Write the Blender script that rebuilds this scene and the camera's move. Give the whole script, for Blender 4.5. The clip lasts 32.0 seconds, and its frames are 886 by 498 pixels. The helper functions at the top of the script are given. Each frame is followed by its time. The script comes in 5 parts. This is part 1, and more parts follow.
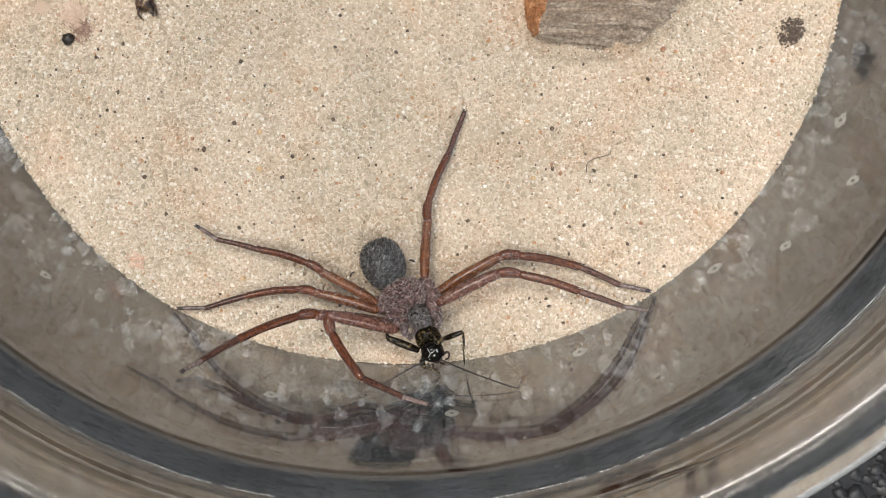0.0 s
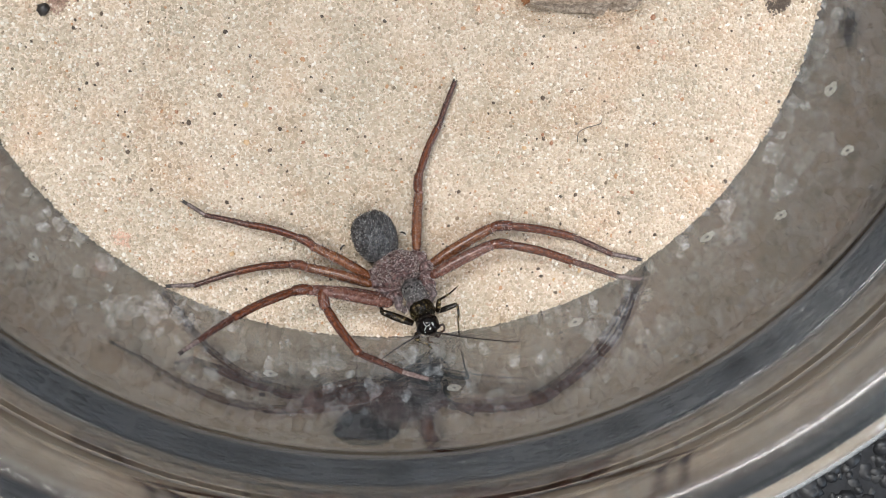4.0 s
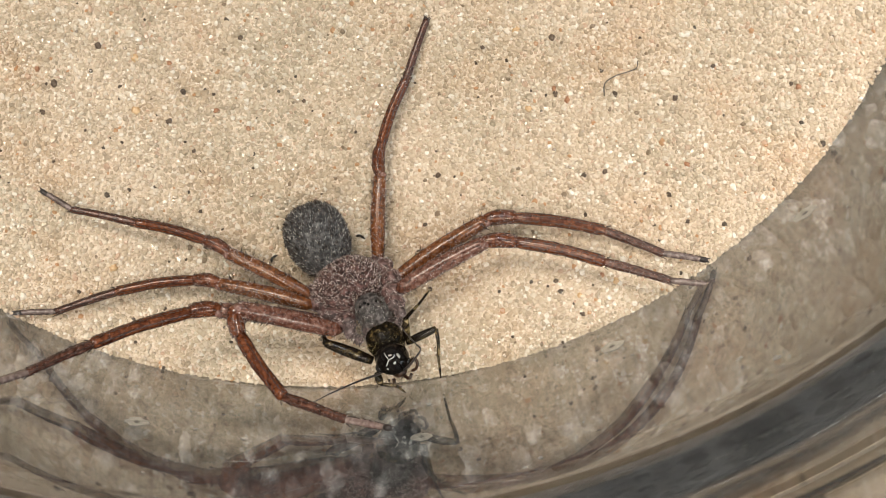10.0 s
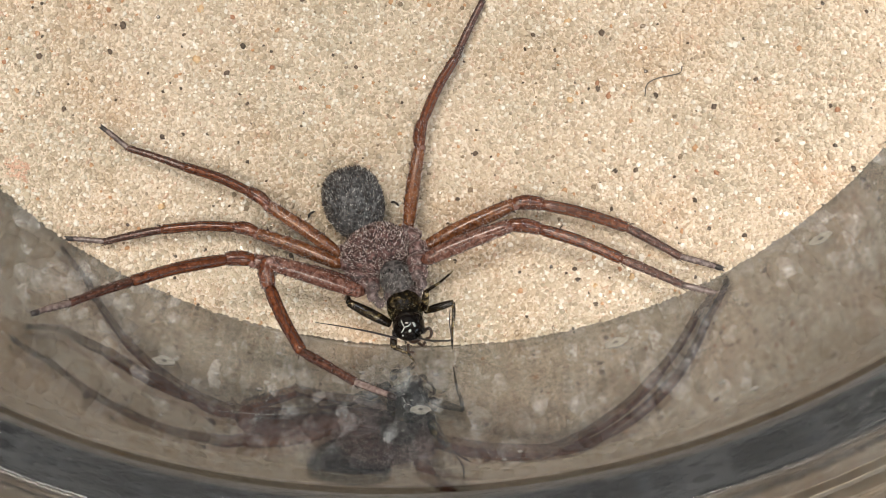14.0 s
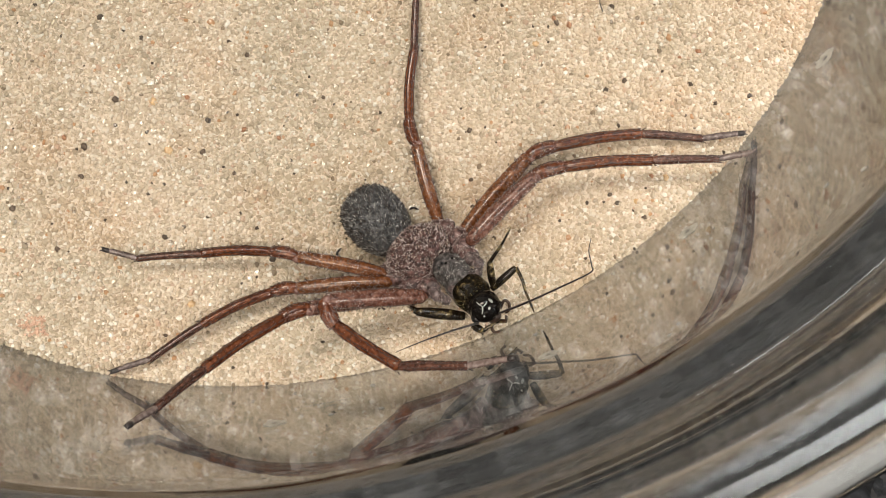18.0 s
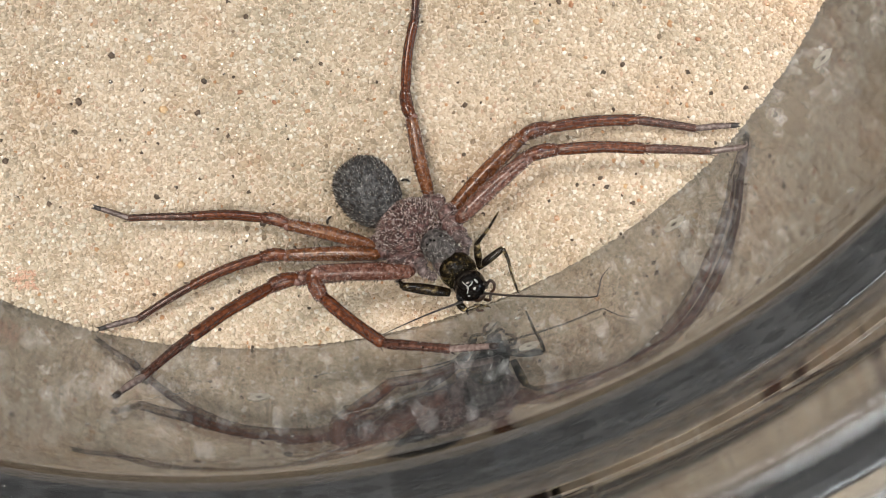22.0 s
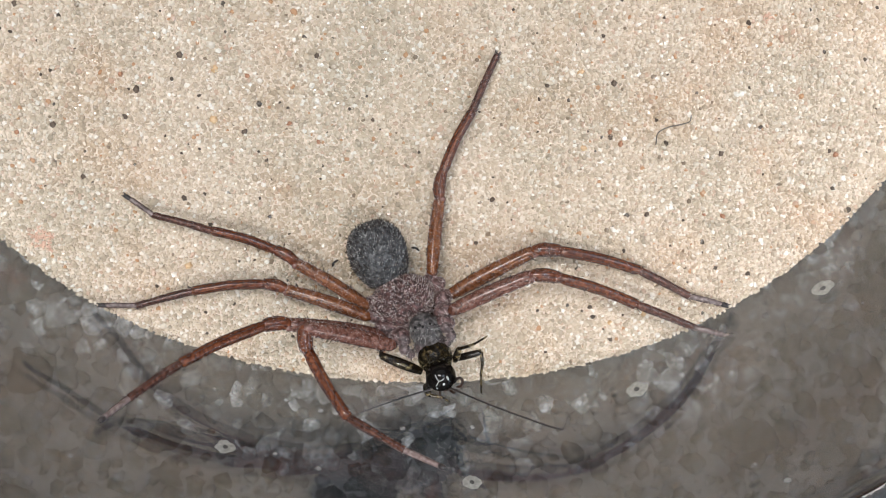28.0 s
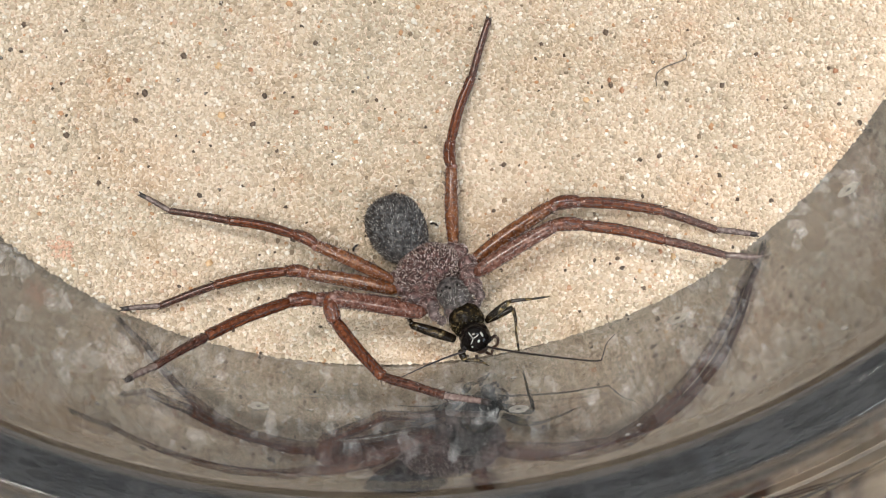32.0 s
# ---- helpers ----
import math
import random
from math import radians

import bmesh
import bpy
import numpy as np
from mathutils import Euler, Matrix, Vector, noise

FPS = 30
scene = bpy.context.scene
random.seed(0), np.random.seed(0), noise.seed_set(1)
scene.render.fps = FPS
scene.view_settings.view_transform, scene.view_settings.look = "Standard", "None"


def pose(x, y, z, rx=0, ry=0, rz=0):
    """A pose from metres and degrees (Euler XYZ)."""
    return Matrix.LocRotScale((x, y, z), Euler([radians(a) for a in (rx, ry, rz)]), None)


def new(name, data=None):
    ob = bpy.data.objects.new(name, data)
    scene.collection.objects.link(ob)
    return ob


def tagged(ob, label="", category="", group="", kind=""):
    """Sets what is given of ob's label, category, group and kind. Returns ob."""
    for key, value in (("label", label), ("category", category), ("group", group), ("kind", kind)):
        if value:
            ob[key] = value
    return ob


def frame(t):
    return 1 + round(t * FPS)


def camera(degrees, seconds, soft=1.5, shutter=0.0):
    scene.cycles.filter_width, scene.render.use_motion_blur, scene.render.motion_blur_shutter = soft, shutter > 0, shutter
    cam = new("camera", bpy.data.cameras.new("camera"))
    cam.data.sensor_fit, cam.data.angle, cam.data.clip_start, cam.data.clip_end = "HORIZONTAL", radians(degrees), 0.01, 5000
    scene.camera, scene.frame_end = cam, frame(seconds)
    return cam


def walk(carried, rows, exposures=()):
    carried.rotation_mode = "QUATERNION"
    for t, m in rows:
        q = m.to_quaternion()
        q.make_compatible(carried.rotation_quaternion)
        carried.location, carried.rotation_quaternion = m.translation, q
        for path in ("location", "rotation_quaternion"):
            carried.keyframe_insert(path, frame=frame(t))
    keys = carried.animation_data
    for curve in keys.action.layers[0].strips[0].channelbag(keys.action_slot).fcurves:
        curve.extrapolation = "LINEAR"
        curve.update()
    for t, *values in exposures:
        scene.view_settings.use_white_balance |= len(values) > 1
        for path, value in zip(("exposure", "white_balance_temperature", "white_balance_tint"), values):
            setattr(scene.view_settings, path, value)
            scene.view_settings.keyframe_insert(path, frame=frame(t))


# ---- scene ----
MM = 0.001
cam = camera(45.36, 32.0, soft=1.0)
# seconds, place in millimetres from the middle of the jar at the level of the sand, turn in degrees
PATH = [
    (0.0, 5.56, -39.20, 133.00, -0.17, 0.14, 0.00),
    (0.5, 7.44, -38.32, 127.92, -1.31, 0.42, -0.59),
    (1.0, 5.73, -40.39, 129.11, -1.07, -0.56, -0.30),
    (1.5, 6.00, -42.32, 132.92, -0.79, -0.73, -0.60),
    (2.0, 4.38, -41.32, 132.52, -0.69, -0.36, -1.34),
    (2.5, 2.33, -42.79, 130.57, -0.75, -1.09, -1.49),
    (4.5, -2.25, -35.18, 133.33, -3.82, -3.75, -0.70),
    (5.0, 0.82, -35.16, 134.68, -4.42, -2.60, -1.07),
    (5.5, 3.12, -30.15, 132.15, -2.80, -3.36, -0.49),
    (6.0, 0.08, -40.51, 124.54, 4.14, -2.88, -5.36),
    (6.5, -5.97, -49.90, 121.09, 6.53, -2.09, -8.09),
    (7.0, -6.38, -51.21, 122.11, 6.79, -2.74, -9.67),
    (7.5, -6.14, -52.11, 119.92, 6.26, -2.12, -10.69),
    (8.0, -1.52, -53.49, 101.94, 5.75, -1.48, -9.28),
    (8.5, 2.54, -53.72, 90.20, 5.30, -1.06, -6.21),
    (9.0, 5.86, -54.36, 90.62, 6.37, -0.21, -3.57),
    (9.5, 6.03, -54.38, 89.13, 6.20, -0.02, -2.32),
    (10.0, 7.19, -53.18, 90.71, 6.50, -0.59, -2.33),
    (10.5, 7.09, -54.96, 91.28, 6.63, -1.96, -1.20),
    (11.0, 8.32, -55.22, 93.96, 6.87, -0.42, 0.20),
    (11.5, 9.27, -53.38, 95.56, 5.54, 0.50, 1.14),
    (12.0, 9.18, -50.91, 95.17, 4.01, 1.42, 2.15),
    (12.5, 10.86, -50.89, 96.84, 3.46, 1.78, 3.00),
    (13.0, 11.69, -49.76, 96.98, 2.87, 3.02, 3.41),
    (13.5, 11.13, -47.37, 95.39, 1.81, 2.90, 4.84),
    (15.5, 9.71, -51.65, 97.88, 3.70, 1.09, 1.54),
    (16.0, 8.89, -51.20, 100.90, 4.95, 2.59, -5.03),
    (16.5, 6.28, -52.55, 100.46, 7.87, 2.80, -12.19),
    (17.0, 1.07, -55.89, 99.95, 9.10, 0.43, -16.02),
    (17.5, -1.61, -57.16, 98.98, 8.95, 0.51, -17.63),
    (18.0, -2.82, -58.80, 91.99, 8.56, -0.50, -18.87),
    (18.5, -3.23, -58.72, 93.28, 7.50, -0.54, -19.44),
    (19.0, -3.09, -57.40, 93.22, 7.76, -0.65, -19.65),
    (19.5, -2.48, -56.69, 95.51, 7.04, -0.84, -19.92),
    (20.0, -2.26, -54.53, 95.81, 6.01, -1.49, -20.16),
    (20.5, -4.70, -53.01, 95.57, 5.57, -1.96, -20.06),
    (21.0, -2.98, -52.59, 95.39, 5.06, -2.27, -20.04),
    (21.5, -3.63, -51.61, 93.54, 5.04, -1.85, -19.77),
    (22.0, -1.40, -53.59, 93.71, 3.78, -1.56, -15.82),
    (22.5, 0.33, -53.61, 94.95, 2.25, -0.87, -11.63),
    (23.0, -1.36, -49.75, 96.28, 1.41, -2.18, -7.10),
    (23.5, 0.83, -44.10, 102.43, -0.57, -2.03, -2.79),
    (24.0, 2.26, -42.40, 100.23, -1.78, -1.34, -1.17),
    (24.5, 1.49, -41.07, 99.35, -2.73, -1.04, -0.04),
    (25.0, -0.12, -40.25, 97.96, -2.65, -1.86, 0.73),
    (25.5, -0.41, -40.04, 94.16, -3.19, -1.64, 1.20),
    (27.5, 0.07, -33.17, 101.21, -6.44, -1.43, 2.41),
    (28.0, -1.49, -27.21, 98.57, -7.87, -2.69, 2.66),
    (28.5, -0.70, -27.31, 95.53, -8.60, -3.12, 3.11),
    (29.0, -2.60, -28.02, 95.79, -8.45, -3.00, 2.89),
    (29.5, -1.57, -37.10, 99.31, -4.46, -4.28, 1.49),
    (30.0, -1.22, -46.91, 98.12, 2.01, -2.63, -1.42),
    (30.5, -1.18, -50.61, 94.64, 3.44, -2.31, -3.21),
    (31.0, -0.66, -48.98, 94.02, 3.91, -3.77, -3.11),
    (31.5, -1.10, -49.38, 94.31, 3.59, -2.86, -3.21),
    (32.0, -1.06, -50.77, 98.44, 4.17, -1.35, -4.66),
]
walk(cam, [(t, pose(x * MM, y * MM, z * MM, a, b, c)) for t, x, y, z, a, b, c in PATH],
     exposures=[(0.0, -0.08, 6300, 10), (2.0, 0.0, 6250, 10), (5.0, -0.02, 5950, 10), (6.0, -0.18, 6500, 10), (7.0, -0.14, 6400, 10), (9.0, -0.08, 6650, 10), (11.0, -0.12, 7250, 10), (12.0, -0.06, 6600, 10), (13.0, -0.02, 6850, 10), (16.0, -0.08, 6400, 10), (17.0, -0.08, 6700, 10), (19.0, -0.08, 7200, 10), (21.0, -0.06, 6750, 10), (22.0, -0.06, 6650, 10), (23.0, 0.06, 6700, 10), (24.0, 0.0, 6350, 10), (25.0, -0.02, 6300, 10), (28.0, -0.04, 5950, 10), (29.2, -0.03, 6000, 10), (30.2, 0.04, 6300, 10), (31.0, 0.0, 6450, 10), (32.0, 0.02, 6450, 10)])

# ---------------------------------------------------------------- light
world = bpy.data.worlds.new("room_air")
scene.world = world
world.use_nodes = True
world.node_tree.nodes["Background"].inputs[0].default_value = (0.80, 0.84, 0.9, 1)
world.node_tree.nodes["Background"].inputs[1].default_value = 0.02


def ceiling_lamp_light(x, y, size, watts, colour):
    lamp = bpy.data.lights.new("ceiling_light", "AREA")
    lamp.shape, lamp.size, lamp.size_y, lamp.energy, lamp.color = "RECTANGLE", size[0], size[1], watts, colour
    ob = new("ceiling_light", lamp)
    ob.matrix_world = pose(x, y, 2.06)
    return ob


LAMPS = [(-0.52, 0.85, (0.90, 0.50), 36.0, (1.0, 0.93, 0.84)), (0.62, 0.78, (0.50, 0.80), 11.5, (0.84, 0.92, 1.0)),
         (-0.75, -0.45, (0.70, 0.50), 17, (1.0, 0.94, 0.86)), (0.85, -0.92, (0.36, 0.26), 16, (1.0, 0.95, 0.88))]
for lamp_x, lamp_y, lamp_size, lamp_power, lamp_tint in LAMPS:
    ceiling_lamp_light(lamp_x, lamp_y, lamp_size, lamp_power, lamp_tint)


day = bpy.data.lights.new("window_daylight", "AREA")
day.shape, day.size, day.size_y, day.energy, day.color = "RECTANGLE", 0.9, 0.55, 8.0, (0.72, 0.86, 1.0)
new("window_daylight", day).matrix_world = pose(1.60, -1.00, 0.55, 90, 0, 90)


# ---------------------------------------------------------------- materials
def nodes_of(name):
    m = bpy.data.materials.new(name)
    m.use_nodes = True
    nt = m.node_tree
    return m, nt, nt.nodes["Principled BSDF"]


def node(nt, kind, **values):
    n = nt.nodes.new(kind)
    for k, v in values.items():
        n.inputs[k].default_value = v
    return n


def ramp(nt, fac, stops, mode="LINEAR"):
    r = nt.nodes.new("ShaderNodeValToRGB")
    r.color_ramp.interpolation = mode
    while len(r.color_ramp.elements) < len(stops):
        r.color_ramp.elements.new(0.5)
    for e, (p, c) in zip(r.color_ramp.elements, stops):
        e.position, e.color = p, (*c, 1)
    nt.links.new(fac, r.inputs[0])
    return r.outputs[0]


def noise_of(nt, scale, detail=4.0, rough=0.6, coords=None):
    n = node(nt, "ShaderNodeTexNoise", Scale=scale, Detail=detail, Roughness=rough)
    if coords is None:
        coords = nt.nodes.new("ShaderNodeTexCoord").outputs["Object"]
    nt.links.new(coords, n.inputs["Vector"])
    return n.outputs["Fac"]


def mixed(nt, fac, a, b, mode="MIX"):
    m = nt.nodes.new("ShaderNodeMix")
    m.data_type, m.blend_type = "RGBA", mode
    for value, socket in ((fac, m.inputs[0]), (a, m.inputs[6]), (b, m.inputs[7])):
        if isinstance(value, bpy.types.NodeSocket):
            nt.links.new(value, socket)
        elif isinstance(value, tuple):
            socket.default_value = (*value, 1)
        else:
            socket.default_value = value
    return m.outputs[2]


def bumped(nt, bsdf, height, strength, distance):
    b = node(nt, "ShaderNodeBump", Strength=strength, Distance=distance)
    nt.links.new(height, b.inputs["Height"])
    nt.links.new(b.outputs[0], bsdf.inputs["Normal"])


def speckled(name, stops, scale, rough=0.5, bump=0.4, distance=0.0001, stops2=None, scale2=200.0, fac2=0.4, **more):
    """A mottled material: fine grain by one ramp, broad stains by another."""
    m, nt, bsdf = nodes_of(name)
    fine = noise_of(nt, scale)
    colour = ramp(nt, fine, stops)
    if stops2:
        colour = mixed(nt, fac2, colour, ramp(nt, noise_of(nt, scale2, 3.0), stops2), "MULTIPLY")
    nt.links.new(colour, bsdf.inputs["Base Color"])
    bsdf.inputs["Roughness"].default_value = rough
    for k, v in more.items():
        bsdf.inputs[k.replace("_", " ")].default_value = v
    bumped(nt, bsdf, fine, bump, distance)
    return m


def sand_material(name):
    """Mixed quartz sand: cream, white, amber and grey grains, told apart grain by grain."""
    m, nt, bsdf = nodes_of(name)
    island = nt.nodes.new("ShaderNodeNewGeometry").outputs["Random Per Island"]
    colour = ramp(nt, island, [(0.0, (0.10, 0.08, 0.065)), (0.0010, (0.27, 0.21, 0.155)), (0.006, (0.52, 0.31, 0.18)), (0.013, (0.58, 0.43, 0.33)),
                               (0.045, (0.43, 0.36, 0.275)), (0.075, (0.49, 0.405, 0.31)), (0.20, (0.565, 0.47, 0.36)), (0.40, (0.62, 0.515, 0.40)),
                               (0.66, (0.67, 0.57, 0.455)), (0.84, (0.73, 0.645, 0.54)), (0.95, (0.85, 0.80, 0.73))], "CONSTANT")
    broad = ramp(nt, noise_of(nt, 60.0, 3.0), [(0.38, (0.77, 0.775, 0.745)), (0.62, (0.93, 0.91, 0.885))])
    pink = ramp(nt, noise_of(nt, 95.0, 4.0), [(0.50, (1.0, 1.0, 1.0)), (0.68, (1.0, 0.90, 0.83))])
    broad = mixed(nt, 1.0, broad, pink, "MULTIPLY")
    nt.links.new(mixed(nt, 1.0, colour, broad, "MULTIPLY"), bsdf.inputs["Base Color"])
    bsdf.inputs["Roughness"].default_value = 0.16
    bsdf.inputs["Specular IOR Level"].default_value = 0.5
    # quartz lets part of the light through
    veil = nt.nodes.new("ShaderNodeBsdfTranslucent")
    blend = nt.nodes.new("ShaderNodeMixShader")
    blend.inputs[0].default_value = 0.10
    nt.links.new(mixed(nt, 1.0, colour, broad, "MULTIPLY"), veil.inputs["Color"])
    nt.links.new(bsdf.outputs[0], blend.inputs[1])
    nt.links.new(veil.outputs[0], blend.inputs[2])
    nt.links.new(blend.outputs[0], nt.nodes["Material Output"].inputs["Surface"])
    return m


M_GRAIN = sand_material("quartz_sand")
M_BED = speckled("sand_bed", [(0.3, (0.46, 0.365, 0.275)), (0.5, (0.60, 0.49, 0.38)), (0.7, (0.70, 0.60, 0.49))], 3200.0, 0.75, 0.9, 0.0002)
M_DARKGRAIN = speckled("dark_mineral", [(0.3, (0.045, 0.030, 0.020)), (0.7, (0.14, 0.096, 0.064))], 2500.0, 0.6)
M_REDGRAIN = speckled("amber_mineral", [(0.3, (0.22, 0.09, 0.045)), (0.7, (0.42, 0.22, 0.12))], 2500.0, 0.4)
M_HONEY = speckled("honey_quartz", [(0.3, (0.44, 0.27, 0.13)), (0.7, (0.66, 0.48, 0.29))], 1500.0, 0.25, 0.3)
M_SOIL = speckled("dark_stain", [(0.3, (0.045, 0.030, 0.020)), (0.6, (0.13, 0.095, 0.07)), (0.75, (0.40, 0.34, 0.27))], 2600.0, 0.6, 0.8, 0.0002)


def glass_material(name, rough):
    m, nt, bsdf = nodes_of(name)
    bsdf.inputs["Base Color"].default_value = (0.97, 0.985, 0.98, 1)
    bsdf.inputs["Transmission Weight"].default_value = 1.0
    bsdf.inputs["IOR"].default_value = 1.66
    bsdf.inputs["Roughness"].default_value = rough
    return m


M_GLASS = glass_material("jar_glass", 0.0)
M_GLASS_WALL = glass_material("jar_wall_glass", 0.027)
M_GLASS_LEDGE = glass_material("ledge_glass", 0.055)
M_GLASS_RIM = glass_material("worn_rim_glass", 0.12)
M_LIME = speckled("lime_ring", [(0.35, (0.46, 0.45, 0.41)), (0.65, (0.74, 0.73, 0.66))], 2600.0, 0.35, 0.8, Alpha=0.46)
M_FLECK = speckled("lime_fleck", [(0.35, (0.40, 0.40, 0.38)), (0.65, (0.66, 0.65, 0.62))], 1800.0, 0.4, 0.5, Alpha=0.38)
M_SILK = speckled("silk", [(0.3, (0.45, 0.45, 0.43)), (0.7, (0.7, 0.7, 0.68))], 900.0, 0.35, Alpha=0.22)
M_LIMEDARK = speckled("mark_middle", [(0.35, (0.01, 0.01, 0.01)), (0.65, (0.06, 0.06, 0.055))], 2600.0, 0.3)
M_BINDER = speckled("black_binder", [(0.3, (0.009, 0.0095, 0.011)), (0.7, (0.020, 0.021, 0.024))], 500.0, 0.8, 0.5, 0.0004)


def stone_chips():
    m, nt, bsdf = nodes_of("dark_stone_chips")
    island = nt.nodes.new("ShaderNodeNewGeometry").outputs["Random Per Island"]
    colour = ramp(nt, island, [(0.0, (0.013, 0.014, 0.016)), (0.35, (0.024, 0.026, 0.029)), (0.55, (0.060, 0.063, 0.068)), (0.78, (0.104, 0.108, 0.113)), (1.0, (0.155, 0.158, 0.162))])
    # brightness put into the chips' colour: lighter by the jar's foot, bluish dark beyond
    at = nt.nodes.new("ShaderNodeTexCoord").outputs["Object"]
    reach = nt.nodes.new("ShaderNodeVectorMath")
    reach.operation = "LENGTH"
    nt.links.new(at, reach.inputs[0])
    spread = nt.nodes.new("ShaderNodeMapRange")
    for socket, value in (("From Min", 0.064), ("From Max", 0.074), ("To Min", 1.0), ("To Max", 0.0)):
        spread.inputs[socket].default_value = value
    nt.links.new(reach.outputs["Value"], spread.inputs["Value"])
    near_tone = mixed(nt, 1.0, colour, (1.42, 1.42, 1.42), "MULTIPLY")
    colour = mixed(nt, spread.outputs[0], mixed(nt, 1.0, colour, (0.17, 0.185, 0.215), "MULTIPLY"), near_tone)
    grain = noise_of(nt, 900.0, 5.0, 0.7)
    colour = mixed(nt, 0.9, colour, ramp(nt, grain, [(0.38, (0.25, 0.25, 0.25)), (0.55, (0.9, 0.9, 0.9)), (0.66, (2.2, 2.2, 2.2))]), "MULTIPLY")
    nt.links.new(colour, bsdf.inputs["Base Color"])
    bsdf.inputs["Roughness"].default_value = 0.8
    bsdf.inputs["Specular IOR Level"].default_value = 0.3
    bumped(nt, bsdf, grain, 0.5, 0.0002)
    return m


M_CHIPS = stone_chips()
M_WALLPAINT = speckled("wall_paint", [(0.4, (0.32, 0.33, 0.34)), (0.6, (0.37, 0.38, 0.39))], 30.0, 0.8, 0.1, 0.0005)
M_LEG = speckled("spider_leg", [(0.36, (0.040, 0.009, 0.003)), (0.5, (0.108, 0.030, 0.010)), (0.64, (0.190, 0.066, 0.030))], 3000.0, 0.18, 0.4, 0.00004,
                 [(0.35, (0.70, 0.62, 0.60)), (0.65, (1, 1, 1))], 240.0, 0.7)
M_LEGFEMUR = speckled("spider_femur", [(0.36, (0.058, 0.017, 0.005)), (0.5, (0.145, 0.050, 0.016)), (0.64, (0.235, 0.100, 0.044))], 3000.0, 0.22, 0.4, 0.00004,
                      [(0.35, (0.70, 0.62, 0.60)), (0.65, (1, 1, 1))], 220.0, 0.7)
M_LEGMAUVE = speckled("spider_mauve_femur", [(0.36, (0.052, 0.017, 0.010)), (0.5, (0.130, 0.052, 0.034)), (0.64, (0.225, 0.125, 0.098))], 3000.0, 0.24, 0.4, 0.00004,
                      [(0.35, (0.70, 0.62, 0.60)), (0.65, (1, 1, 1))], 220.0, 0.7)
M_META = speckled("spider_metatarsus", [(0.36, (0.028, 0.009, 0.005)), (0.5, (0.072, 0.026, 0.016)), (0.64, (0.150, 0.072, 0.052))], 3000.0, 0.25, 0.4, 0.00004)
M_TARSUS = speckled("spider_tarsus", [(0.36, (0.060, 0.040, 0.035)), (0.5, (0.125, 0.092, 0.084)), (0.64, (0.23, 0.18, 0.17))], 2600.0, 0.32, 0.3, 0.00003)
M_PALETIP = speckled("pale_leg_tip", [(0.36, (0.095, 0.062, 0.055)), (0.5, (0.18, 0.13, 0.118)), (0.64, (0.28, 0.225, 0.21))], 2600.0, 0.3, 0.3, 0.00003)
M_MEMBRANE = speckled("joint_membrane", [(0.36, (0.10, 0.045, 0.036)), (0.64, (0.23, 0.13, 0.11))], 2200.0, 0.25, 0.3, 0.00003)
M_CLAW = speckled("spider_claw", [(0.3, (0.01, 0.008, 0.008)), (0.7, (0.04, 0.03, 0.028))], 1800.0, 0.35)
M_ABDOMEN = speckled("spider_abdomen", [(0.38, (0.010, 0.010, 0.011)), (0.5, (0.040, 0.040, 0.043)), (0.62, (0.11, 0.11, 0.11))], 2600.0, 0.75, 1.0, 0.0002,
                     [(0.35, (0.7, 0.7, 0.72)), (0.65, (1, 1, 1))], 350.0, 0.6)
M_CARAPACE = speckled("spider_carapace", [(0.38, (0.014, 0.004, 0.004)), (0.5, (0.062, 0.022, 0.019)), (0.62, (0.165, 0.082, 0.075))], 2600.0, 0.5, 1.0, 0.0002,
                      [(0.35, (0.65, 0.55, 0.57)), (0.65, (1, 1, 1))], 320.0, 0.6)
M_COXA = speckled("spider_coxa", [(0.38, (0.018, 0.007, 0.006)), (0.5, (0.072, 0.032, 0.029)), (0.62, (0.170, 0.100, 0.094))], 2600.0, 0.42, 0.8, 0.00015)
M_HEADREGION = speckled("spider_head", [(0.38, (0.009, 0.008, 0.008)), (0.5, (0.046, 0.039, 0.039)), (0.62, (0.135, 0.118, 0.116))], 2600.0, 0.5, 1.0, 0.0002)
M_JAW = speckled("spider_jaw", [(0.38, (0.026, 0.016, 0.016)), (0.5, (0.078, 0.052, 0.050)), (0.62, (0.155, 0.118, 0.115))], 2600.0, 0.42, 0.7, 0.00015)


def hair_material(name, stops, rough=0.3):
    """Hairs that differ from one to the next."""
    m, nt, bsdf = nodes_of(name)
    island = nt.nodes.new("ShaderNodeNewGeometry").outputs["Random Per Island"]
    nt.links.new(ramp(nt, island, stops), bsdf.inputs["Base Color"])
    bsdf.inputs["Roughness"].default_value = rough
    return m


M_ROSESCALE = hair_material("rose_scale_hair", [(0.0, (0.07, 0.032, 0.026)), (0.4, (0.26, 0.185, 0.17)), (0.75, (0.55, 0.47, 0.45)), (1.0, (0.85, 0.80, 0.78))])
M_GREYSCALE = hair_material("grey_scale_hair", [(0.0, (0.03, 0.03, 0.03)), (0.6, (0.175, 0.172, 0.165)), (0.88, (0.46, 0.45, 0.43)), (1.0, (0.75, 0.74, 0.70))])
M_BRISTLE = speckled("bristle", [(0.3, (0.010, 0.006, 0.005)), (0.7, (0.045, 0.026, 0.019))], 900.0, 0.5)
M_EYE = speckled("eye", [(0.3, (0.005, 0.005, 0.005)), (0.7, (0.02, 0.018, 0.018))], 900.0, 0.05, 0.0)
